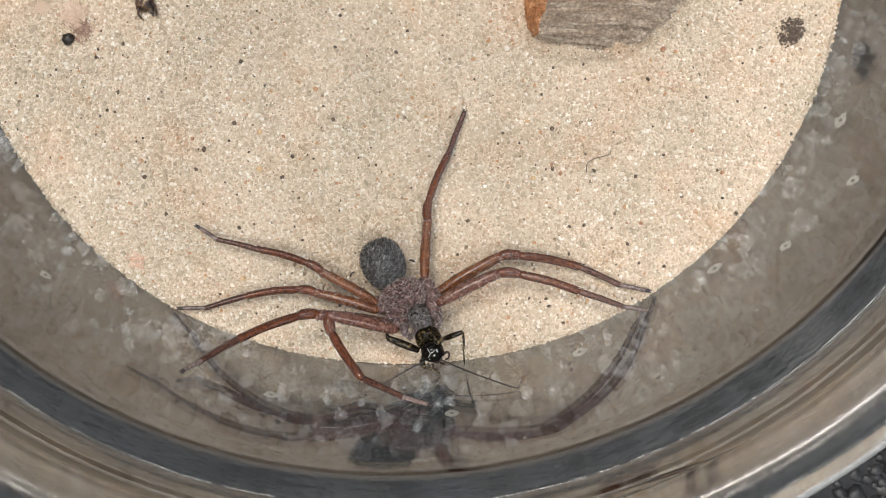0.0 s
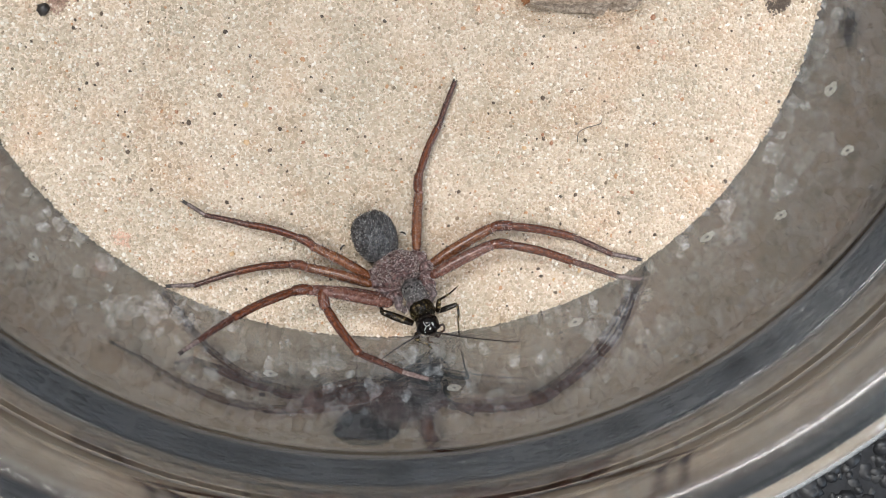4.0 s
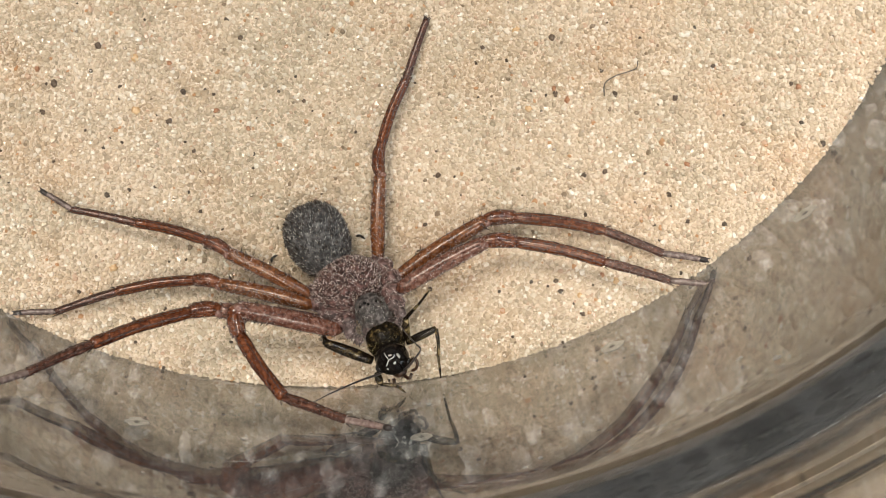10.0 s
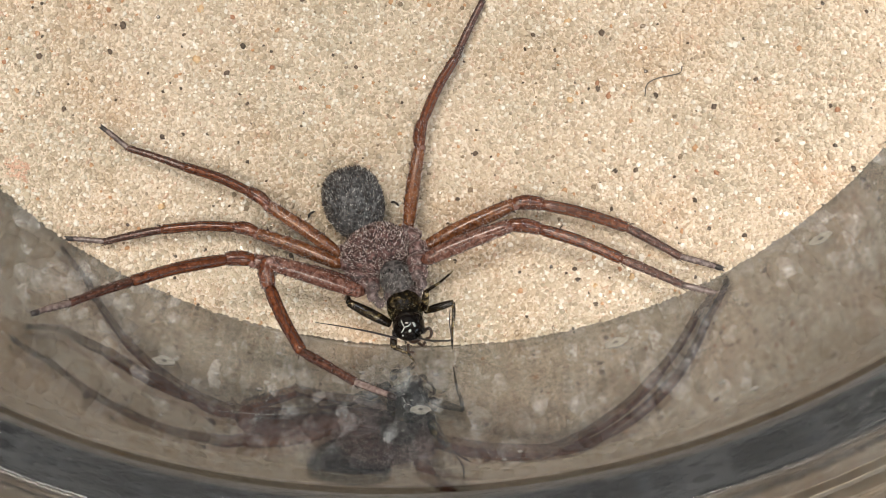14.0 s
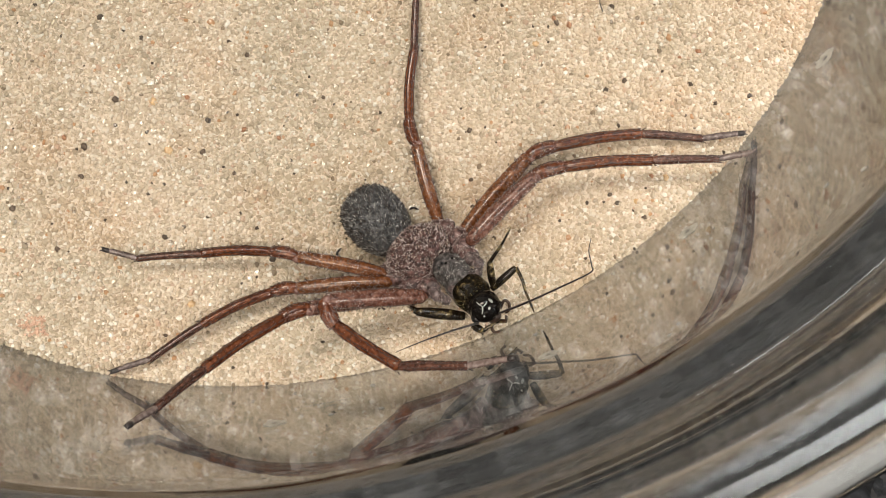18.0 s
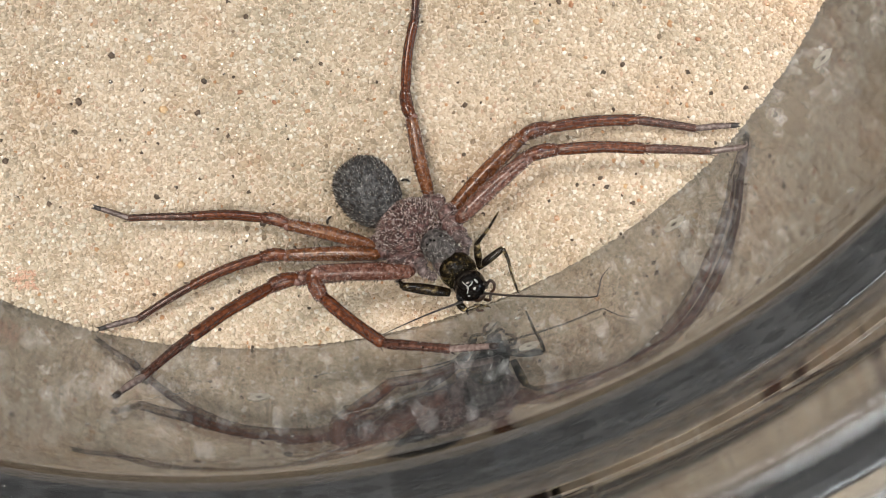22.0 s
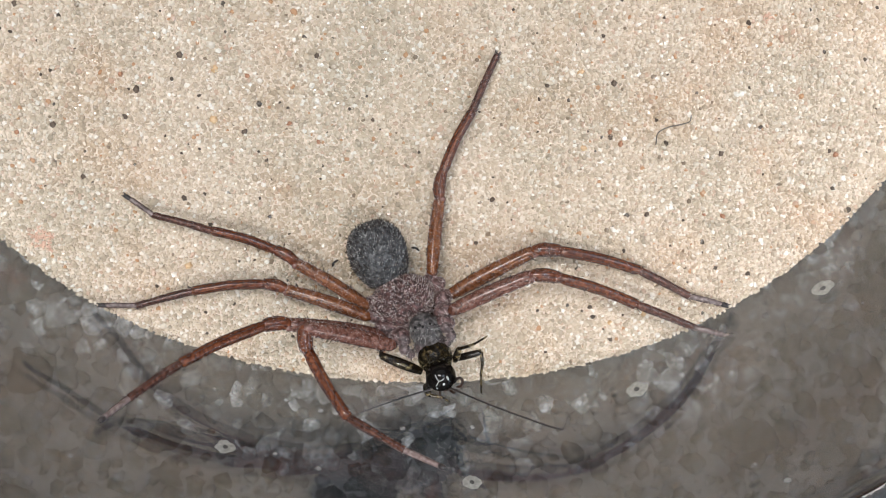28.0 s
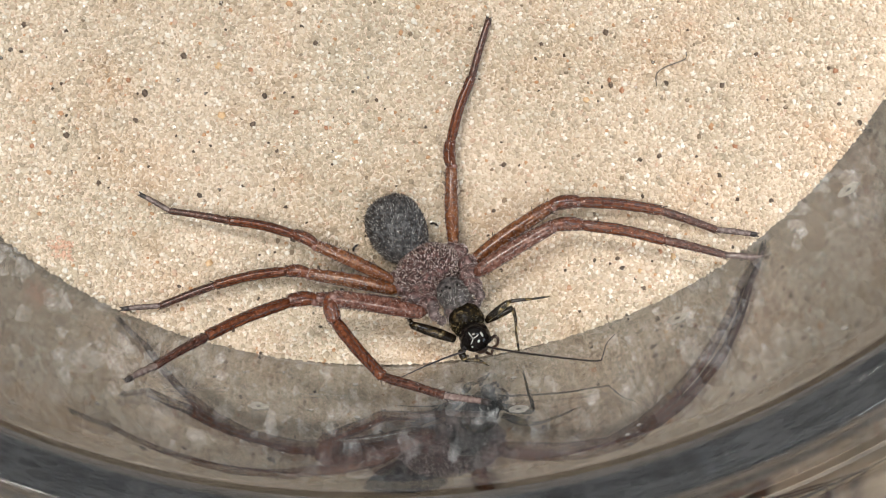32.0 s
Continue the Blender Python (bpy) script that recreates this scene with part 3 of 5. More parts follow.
def sand_sheet():
    verts, faces = [], []
    rings, sides = 110, 240
    for i in range(rings + 1):
        for k in range(sides):
            a = 2 * math.pi * k / sides
            r = 54.9 * i / rings
            r = min(r, wall_radius(sand_level(r * math.cos(a), r * math.sin(a))) - 0.06)
            x, y = r * math.cos(a), r * math.sin(a)
            verts.append((x, y, sand_level(x, y) + sand_ripple(x, y) - 0.005))
    for i in range(rings):
        for k in range(sides):
            faces.append((i * sides + k, (i + 1) * sides + k, (i + 1) * sides + (k + 1) % sides, i * sides + (k + 1) % sides))
    n = len(verts)
    for k in range(sides):
        a = 2 * math.pi * k / sides
        verts.append((53.0 * math.cos(a), 53.0 * math.sin(a), -8.0))
    for k in range(sides):
        faces.append((rings * sides + k, n + k, n + (k + 1) % sides, rings * sides + (k + 1) % sides))
    return mesh_of("sand_bed", verts, faces, M_BED)


def grain_field():
    rng = np.random.default_rng(11)
    step = 0.285
    gx, gy = np.meshgrid(np.arange(-55, 55, step), np.arange(-55, 55, step * 0.87))
    gx[1::2] += step / 2
    p = np.stack([gx.ravel(), gy.ravel()], 1) + rng.uniform(-0.4, 0.4, (gx.size, 2)) * step
    lvl = 1.5 - 5.0 * np.exp(-(p[:, 0] ** 2 + (p[:, 1] + 44) ** 2) / 648.0)
    r = np.hypot(p[:, 0], p[:, 1])
    keep = r < 54.84 + 0.22 * lvl
    p, lvl = p[keep], lvl[keep]
    soft = sand_ripple(p[:, 0], p[:, 1])
    z = lvl + soft + rng.uniform(-0.07, 0.06, len(p))
    size = np.clip(rng.lognormal(-1.66, 0.25, len(p)), 0.10, 0.36)
    # grains pushed up against the glass, so that the rim of the sand is uneven
    turn = rng.uniform(0, 2 * math.pi, 2600)
    rise = rng.uniform(0.0, 1.0, 2600) ** 3 * 0.60 - 0.05
    ex, ey = 54.3 * np.cos(turn), 54.3 * np.sin(turn)
    ez = 1.5 - 5.0 * np.exp(-(ex ** 2 + (ey + 44) ** 2) / 648.0) + rise
    reach = (54.9 + 0.22 * ez - 0.2) / 54.3
    p, z = np.concatenate([p, np.c_[ex * reach, ey * reach]]), np.concatenate([z, ez])
    size = np.concatenate([size, rng.uniform(0.12, 0.26, 2600)])
    near = p[:, 1] < 8
    bm = bmesh.new()
    bmesh.ops.create_icosphere(bm, subdivisions=1, radius=1.0)
    v = np.array([tuple(q.co) for q in bm.verts])
    f = np.array([[q.index for q in t.verts] for t in bm.faces])
    bm.free()
    v2 = np.array([(1, 0, 0), (-1, 0, 0), (0, 1, 0), (0, -1, 0), (0, 0, 1), (0, 0, -1)], float)
    f2 = np.array([(0, 2, 4), (2, 1, 4), (1, 3, 4), (3, 0, 4), (2, 0, 5), (1, 2, 5), (3, 1, 5), (0, 3, 5)])
    verts, tris = scatter(rng, v, f, np.c_[p, z][near], size[near], 0.22, 0.72)
    verts2, tris2 = scatter(rng, v2, f2, np.c_[p, z][~near], size[~near], 0.25, 0.72)
    return tri_mesh("sand_grains", np.concatenate([verts, verts2]), np.concatenate([tris, tris2 + len(verts)]), M_GRAIN, False)


bed = tagged(new("sand", sand_sheet()), "pale cream quartz sand filling the bottom of the jar", "sand", kind="stuff")
tagged(part("grains", grain_field(), bed, "loose cream, white, amber and grey grains"), kind="stuff")


def stone(name, x, y, size, material, label, category, group, lift=0.5, flat=0.8, seed=0, rough=0.5):
    z = sand_level(x, y) + size * lift * flat
    me = blob(name, (x, y, z), (size, size * 1.15, size * flat), material, (0, 0, seed * 47), 8, 12, None, rough, 2.3 / size + seed * 0.1)
    ob = new(name, me)
    me.transform(Matrix.Translation((-x * MM, -y * MM, -z * MM)))
    ob.location = (x * MM, y * MM, z * MM)
    return tagged(ob, label, category, group)


DARK_GRAINS = [(-24.7, -27.1, 0.34), (-25.7, -29.6, 0.24), (-15.1, -30.5, 0.30), (8.4, -36.0, 0.26), (19.0, -29.5, 0.26), (20.4, -48.9, 0.25), (18.3, -45.9, 0.22), (-32.0, -30.6, 0.28), (-29.4, -35.2, 0.26), (25.4, -39.5, 0.16), (26.9, -41.5, 0.16), (29.3, -30.5, 0.28), 
               (-20.9, -23.8, 0.32), (12.8, -25.0, 0.22), (-35.1, -20.1, 0.30), (-34.5, -14.1, 0.26), (18.9, -24.5, 0.3), (7.1, -40.3, 0.2), (23.0, -36.6, 0.26), (-13.1, -33.1, 0.2), (-3.3, -28.9, 0.2),
               (41.7, -21.3, 0.22), (32.7, -27.9, 0.22), (-8.6, -23.3, 0.26), (39.3, -29.8, 0.2)]
for i, (gx_, gy_, gs_) in enumerate(DARK_GRAINS):
    stone("dark_grain", gx_, gy_, gs_ * 0.86, M_DARKGRAIN, "single dark grey mineral grain lying on the pale sand", "grain", "dark grains on the sand", seed=i)
AMBER_GRAINS = [(20.0, -30.1, 0.26), (30.0, -36.4, 0.22), (28.3, -36.3, 0.18), (32.5, -14.8, 0.30), (-26.1, -25.8, 0.2), (-14.9, -25.4, 0.2), (-11.0, -29.6, 0.22), (-35.1, -31.4, 0.22),
                (-8.3, -31.2, 0.19), (22.3, -45.6, 0.22), (39.9, -30.1, 0.24), (18.9, -29.0, 0.2)]
for i, (gx_, gy_, gs_) in enumerate(AMBER_GRAINS):
    stone("amber_grain", gx_, gy_, gs_, M_REDGRAIN, "single amber brown mineral grain lying on the pale sand", "grain", "amber grains on the sand", seed=i)
for i, (gx_, gy_, gs_) in enumerate([(-17.8, -24.9, 0.34), (-17.9, -29.5, 0.36), (16.6, -30.6, 0.28), (-20.1, -43.3, 0.32), (23.4, -46.2, 0.28), (20.3, -47.3, 0.26), (15.8, -23.6, 0.30)]):
    stone("honey_grain", gx_, gy_, gs_, M_HONEY, "single large honey-coloured quartz grain on the pale sand", "grain", "honey grains on the sand", lift=0.15, seed=i)
for i, (cx_, cy_, turn_) in enumerate([(-6.4, -42.8, 40), (1.3, -41.2, -30)]):
    crumb = tube("crumb", smooth_line([(-0.45, -0.1, 0), (-0.1, 0.12, 0.12), (0.4, 0.05, 0)], 8), [0.05, 0.10, 0.13, 0.11, 0.09, 0.11, 0.08, 0.03], M_DROPPING, 7)
    ob = new("crumb", crumb)
    ob.matrix_world = pose(cx_ * MM, cy_ * MM, (sand_level(cx_, cy_) + 0.2) * MM, 0, 0, turn_)
    tagged(ob, "tiny dark curled crumb lying on the pale sand", "crumb")
stone("black_pellet", -41.2, -13.6, 0.68, M_DROPPING, "round black pellet lying on the pale sand", "pellet", "", 0.6, 0.9, 3, 0.3)


def grain_patch(name, x, y, size, count, material, grain, label, seed, heap=0.12):
    rng = np.random.default_rng(seed)
    p = rng.normal(0, size * 0.5, (count, 2))
    p = p[np.hypot(p[:, 0], p[:, 1]) < size * (1 + 0.12 * np.sin(2 * np.arctan2(p[:, 1], p[:, 0]) + seed) + rng.normal(0, 0.08, len(p)))]
    z = np.array([sand_level(x + a, y + b) for a, b in p]) + rng.uniform(0.05, 0.05 + heap, len(p))
    v = np.array([(1, 0, 0), (-1, 0, 0), (0, 1, 0), (0, -1, 0), (0, 0, 1), (0, 0, -1)], float)
    f = np.array([(0, 2, 4), (2, 1, 4), (1, 3, 4), (3, 0, 4), (2, 0, 5), (1, 2, 5), (3, 1, 5), (0, 3, 5)])
    verts, tris = scatter(rng, v, f, np.c_[p[:, 0] + x, p[:, 1] + y, z], np.full(len(p), grain), 0.25)
    return tagged(new(name, tri_mesh(name, verts, tris, material, False)), label, "clump")


M_PEACH = speckled("peach_grains", [(0.3, (0.42, 0.24, 0.16)), (0.6, (0.62, 0.42, 0.31)), (0.75, (0.74, 0.58, 0.46))], 1500.0, 0.5, 0.4)
M_BROWNFLAKE = speckled("brown_flake", [(0.3, (0.20, 0.12, 0.085)), (0.6, (0.36, 0.24, 0.18)), (0.75, (0.52, 0.40, 0.31))], 1100.0, 0.6, 0.6)
grain_patch("soiled_clump", 48.3, -12.6, 1.75, 900, M_SOIL, 0.17, "small round clump of dark soiled sand grains", 6)
grain_patch("peach_clump", -32.9, -41.1, 1.2, 110, M_PEACH, 0.17, "faint peach-coloured clump of grains on the pale sand", 9)
grain_patch("brown_crust", -39.6, -12.5, 1.5, 240, M_BROWNFLAKE, 0.16, "thin brownish crust of grains beside the black pellet", 12)
grain_patch("peach_clump", 32.4, -18.0, 0.5, 26, M_PEACH, 0.16, "faint peach-coloured clump of grains on the pale sand", 13)

# ---------------------------------------------------------------- piece of bark, debris, fibre
def bark_piece():
    chip = tagged(empty("bark_piece", 25, -4, 1.5), "weathered grey ridged bark piece with orange broken face on sand", "bark")
    ys = (-14.6, -14.3, -13.9, -13.3, -11.8, -10.0, -8.0, -4.0, 5.3, 8.0)
    left = (25.0, 22.0, 19.8, 16.9, 17.05, 17.8, 18.7, 20.4, 24.0, 25.5)
    right = (26.5, 28.5, 29.8, 31.0, 33.0, 34.8, 35.8, 36.6, 34.6, 28.0)
    foot = (24.95, 21.95, 19.75, 16.5, 15.6, 15.2, 14.95, 15.4, 19.5, 25.0)

    def height(x, y, s):
        """Upper surface: a low dome that sinks under the sand at its rim, with fine ridges along it."""
        wander = 0.6 * noise.noise(Vector((x * 0.35, y * 0.35, 3))) + 0.25 * noise.noise(Vector((x * 1.4, y * 1.4, 8)))
        rim = min((1 - s) * (np.interp(y, ys, right) - np.interp(y, ys, left)) / 3.6, (y + 14.6) / 2.2, (8.2 - y) / 3.0) + 0.55 * wander
        dome = 2.5 * min(1.0, max(0.0, rim)) ** 0.6
        bow = y + 0.035 * max(0.0, x - 27) ** 2
        ridge = 0.30 * (1 - 2 * abs(math.sin(bow * 2.6 + 0.9 * noise.noise(Vector((x * 0.2, y * 0.6, 1)))))) + 0.16 * noise.noise(Vector((x * 0.5, bow * 2.6, 2))) + 0.07 * noise.noise(Vector((x * 2.2, bow * 6.0, 4)))
        return 1.15 + dome + ridge * min(1.0, 0.3 + dome)

    rows, cols = 150, 70
    verts, faces = [], []
    for i in range(rows):
        y = -14.6 + 22.6 * i / (rows - 1)
        x0 = np.interp(y, ys, left) + 0.25 * noise.noise(Vector((y * 0.9, 4, 1)))
        x1 = np.interp(y, ys, right) + 0.5 * noise.noise(Vector((y * 0.7, 1, 1)))
        for k in range(cols):
            s = k / (cols - 1)
            x = x0 + (x1 - x0) * s
            verts.append((x, y, height(x, y, s)))
    for i in range(rows - 1):
        for k in range(cols - 1):
            faces.append((i * cols + k, i * cols + k + 1, (i + 1) * cols + k + 1, (i + 1) * cols + k))
    part("bark_back", mesh_of("bark_back", verts, faces, M_BARK_GREY), chip, "grey brown ridged outer bark")
    verts, faces, n = [], [], 26
    for i in range(rows):
        y = -13.3 + 21.3 * i / (rows - 1)
        x0 = np.interp(y, ys, left) + 0.25 * noise.noise(Vector((y * 0.9, 4, 1)))
        x1 = min(np.interp(y, ys, foot), x0 - 0.05)
        top = height(x0, y, 0.0)
        for k in range(n):
            s = k / (n - 1)
            x = x0 + (x1 - x0) * s
            crack = -0.35 * math.exp(-((y + 8.6 + 0.5 * math.sin(x * 2.1)) / 0.10) ** 2) - 0.3 * math.exp(-((x - 16.6 - 0.35 * math.sin(y * 1.7)) / 0.09) ** 2)
            lump = crack + 0.45 * noise.noise(Vector((x * 1.1, y * 0.7, 5))) + 0.28 * abs(noise.noise(Vector((x * 2.6, y * 1.6, 6)))) + 0.10 * noise.noise(Vector((x * 6, y * 6, 7)))
            z = top + (0.7 - top) * s ** 1.7 + lump * math.sin(math.pi * min(1.0, s * 1.05))
            verts.append((x + 0.22 * noise.noise(Vector((y * 1.3, 1, s * 3))) * s, y, z + (0.02 if k == 0 else 0)))
    for i in range(rows - 1):
        for k in range(n - 1):
            faces.append((i * n + k, (i + 1) * n + k, (i + 1) * n + k + 1, i * n + k + 1))
    part("broken_face", mesh_of("broken_face", verts, faces, M_BARK_ORANGE), chip, "rough orange broken inner wood")


bark_piece()
# sand drifted over the buried edges of the bark
for i, (mx, my, ms) in enumerate(((18.2, -14.6, 0.9), (19.9, -15.0, 1.0), (22.0, -15.0, 1.2), (16.6, -13.7, 1.0), (17.6, -14.3, 1.0), (19.0, -14.8, 1.1), (20.8, -14.9, 1.3), (23.2, -14.9, 1.4), (25.8, -14.9, 1.6), (28.3, -14.2, 1.7), (30.6, -12.9, 1.8), (32.6, -11.6, 1.6), (34.2, -10.0, 1.5), (35.6, -7.4, 1.6))):
    grain_patch("drifted_sand", mx, my, ms, 300, M_GRAIN, 0.2, "loose pale sand drifted against the edge of the bark", 60 + i, 0.28)
M_PALEFLAKE = speckled("pale_flake", [(0.3, (0.46, 0.335, 0.25)), (0.6, (0.60, 0.46, 0.36)), (0.75, (0.72, 0.60, 0.50))], 900.0, 0.6, 0.7, 0.0002)
grain_patch("peach_crust", -40.5, -10.5, 1.7, 620, M_PALEFLAKE, 0.20, "flat pale peach-coloured crust of sand grains", 31, 0.2)
grain_patch("peach_crust", -44.4, -9.7, 0.9, 200, M_PALEFLAKE, 0.19, "flat pale peach-coloured crust of sand grains", 32, 0.2)


def husk():
    """Shrivelled remains of an insect."""
    ob = tagged(empty("insect_husk", -32, -7.9, 1.2), "shrivelled dark brown insect husk lying on the sand", "husk")
    part("shell", blob("shell", (-31.7, -9.0, 1.9), (1.25, 1.3, 0.7), M_DEBRIS, (0, 0, 25), 12, 14, None, 0.5, 1.3), ob)
    part("thorax", blob("thorax", (-32.0, -7.7, 1.8), (1.0, 0.85, 0.55), M_DEBRIS, (0, 0, 30), 10, 12, None, 0.6, 1.9), ob)
    part("wing_case", blob("wing_case", (-31.0, -9.6, 1.8), (0.35, 1.3, 0.3), M_DEBRIS, (0, 0, 18), 10, 10, None, 0.3, 1.9), ob)
    part("head", blob("head", (-32.2, -6.7, 1.9), (0.95, 0.7, 0.6), M_DEBRIS, (0, 0, 10), 10, 12, None, 0.5, 1.7), ob)
    for a, b, c in (((-32.9, -6.2, 1.8), (-33.3, -5.4, 2.3), (-33.6, -5.2, 1.6)), ((-31.6, -7.4, 2.1), (-30.9, -7.1, 2.3), (-30.6, -7.6, 1.6)),
                    ((-31.0, -9.2, 2.0), (-30.3, -9.6, 2.2), (-30.2, -10.9, 1.5)), ((-32.2, -9.6, 2.0), (-32.4, -10.6, 2.1), (-31.9, -11.2, 1.5))):
        part("leg", tube("leg", smooth_line((a, b, c), 7), [0.18, 0.2, 0.19, 0.16, 0.14, 0.12, 0.08], M_DEBRIS, 6), ob)


husk()
fibre = [(23.2, -30.0), (23.3, -28.9), (24.2, -28.3), (25.3, -28.0), (26.1, -27.7), (26.2, -27.1)]
fibre_line = smooth_line([(x, y, sand_level(x, y) + 0.25) for x, y in fibre], 24)
tagged(new("fibre", tube("fibre", fibre_line, [0.055] * 24, M_FIBRE, 6)), "fine dark curled fibre lying on the sand", "fibre")


# ---------------------------------------------------------------- the spider
LEGS = [
    ("rear", [(2.9, -43.4, -1.0), (3.3, -36.0, -1.2), (3.4, -33.7, -0.9), (5.9, -27.7, -0.5), (7.9, -22.5, -0.2)], 0.72),
    ("second", [(4.6, -45.1, -0.4), (12.4, -40.5, -0.2), (14.8, -40.4, -0.2), (22.5, -41.9, 0.3), (27.3, -44.1, 0.7), (30.8, -44.8, 0.9)], 0.85),
    ("front", [(4.7, -46.3, 1.2), (12.1, -42.6, 1.5), (14.6, -42.7, 1.4), (22.0, -44.8, 2.4), (27.2, -46.6, 3.0), (30.8, -47.3, 4.0)], 0.85),
    ("rear", [(-2.9, -46.5, -0.2), (-9.9, -42.5, 0.0), (-11.8, -41.4, -0.1), (-17.6, -39.7, 0.7), (-22.9, -38.4, 1.1), (-25.3, -36.8, 1.2)], 0.72),
    ("third", [(-2.9, -47.3, 0.5), (-10.8, -45.1, -0.3), (-12.8, -44.7, -0.5), (-19.4, -45.5, 0.2), (-24.4, -47.0, 0.5), (-27.6, -47.0, 0.9)], 0.75),
    ("second", [(-1.4, -49.0, 0.8), (-10.1, -47.6, 3.5), (-12.2, -47.7, 4.0), (-18.8, -50.2, 9.0), (-22.1, -52.2, 13.2), (-23.4, -53.0, 16.6)], 0.85),
    ("front", [(-0.5, -49.6, 2.0), (-8.5, -47.6, 4.7), (-8.3, -49.7, 4.3), (-4.3, -54.8, 8.0), (0.7, -56.6, 11.0), (3.9, -57.2, 13.4)], 0.88),
]
spider = tagged(empty("spider", 0.9, -46.0, -2.0), "brown long-legged sand spider with a dark grey abdomen, gripping a cricket", "spider")


def segment(points, radii, material, name, sides=16):
    """A tapered limb segment along three given points, rounded off at both ends; radii are spread evenly along it."""
    n = 20
    pts = smooth_line(points, n)
    rr = []
    for i, p in enumerate(pts):
        s = i / (n - 1)
        end = math.sqrt(max(0.0, 1 - (1 - min(1.0, min(s, 1 - s) / 0.055)) ** 2)) if 0 < i < n - 1 else 0.45
        rr.append(float(np.interp(s, np.linspace(0, 1, len(radii)), radii)) * max(end, 0.45) * (1 + 0.05 * noise.noise(p * 1.7)))
    return tube(name, pts, rr, material, sides, 1.0), pts, rr


def hair_rows(pts, radii, angles, step, length, rng):
    """Rows of hairs that lie flat along a limb, so that they read as dark lines."""
    roots = []
    for angle in angles:
        run = 0.0
        for i in range(1, len(pts) - 2):
            d = (pts[i + 1] - pts[i])
            run += d.length
            while run > step:
                run -= step * rng.uniform(0.7, 1.3)
                d1 = d.normalized()
                side = d1.cross(Vector((0, 0, 1))).normalized()
                a = radians(angle + rng.uniform(-7, 7))
                out = side * math.cos(a) + side.cross(d1) * math.sin(a)
                roots.append((pts[i].lerp(pts[i + 1], rng.random()) + out * radii[i] * 0.97, d1 + out * rng.uniform(0.08, 0.22), length * rng.uniform(0.6, 1.1)))
    return roots


def bristles_along(pts, radii, count, length, rng, spread=1.0):
    roots = []
    for _ in range(count):
        s = rng.uniform(0.04, 0.97) * (len(pts) - 1)
        i = int(s)
        p = pts[i].lerp(pts[min(i + 1, len(pts) - 1)], s - i)
        d = (pts[min(i + 1, len(pts) - 1)] - pts[i]).normalized()
        side = d.cross(Vector((0, 0, 1))).normalized()
        top = side.cross(d)
        a = rng.uniform(-0.5, math.pi + 0.5)
        out = side * math.cos(a) + top * math.sin(a)
        roots.append((p + out * radii[i] * 0.93, out + d * rng.uniform(0.3, 1.0), length * rng.uniform(0.45, 1.0)))
    return roots


# radii along each segment from its near to its far end, in millimetres before the leg's own width
FEMUR = (0.62, 0.80, 0.88, 0.90, 0.88, 0.84, 0.80, 0.70)
PATELLA = (0.52, 0.70, 0.78, 0.80, 0.76, 0.70, 0.56)
TIBIA = (0.52, 0.62, 0.61, 0.60, 0.58, 0.57, 0.58, 0.54)
METATARSUS = (0.40, 0.46, 0.45, 0.43, 0.40, 0.38, 0.39, 0.36)
TARSUS = (0.28, 0.31, 0.31, 0.30, 0.28, 0.25, 0.18)


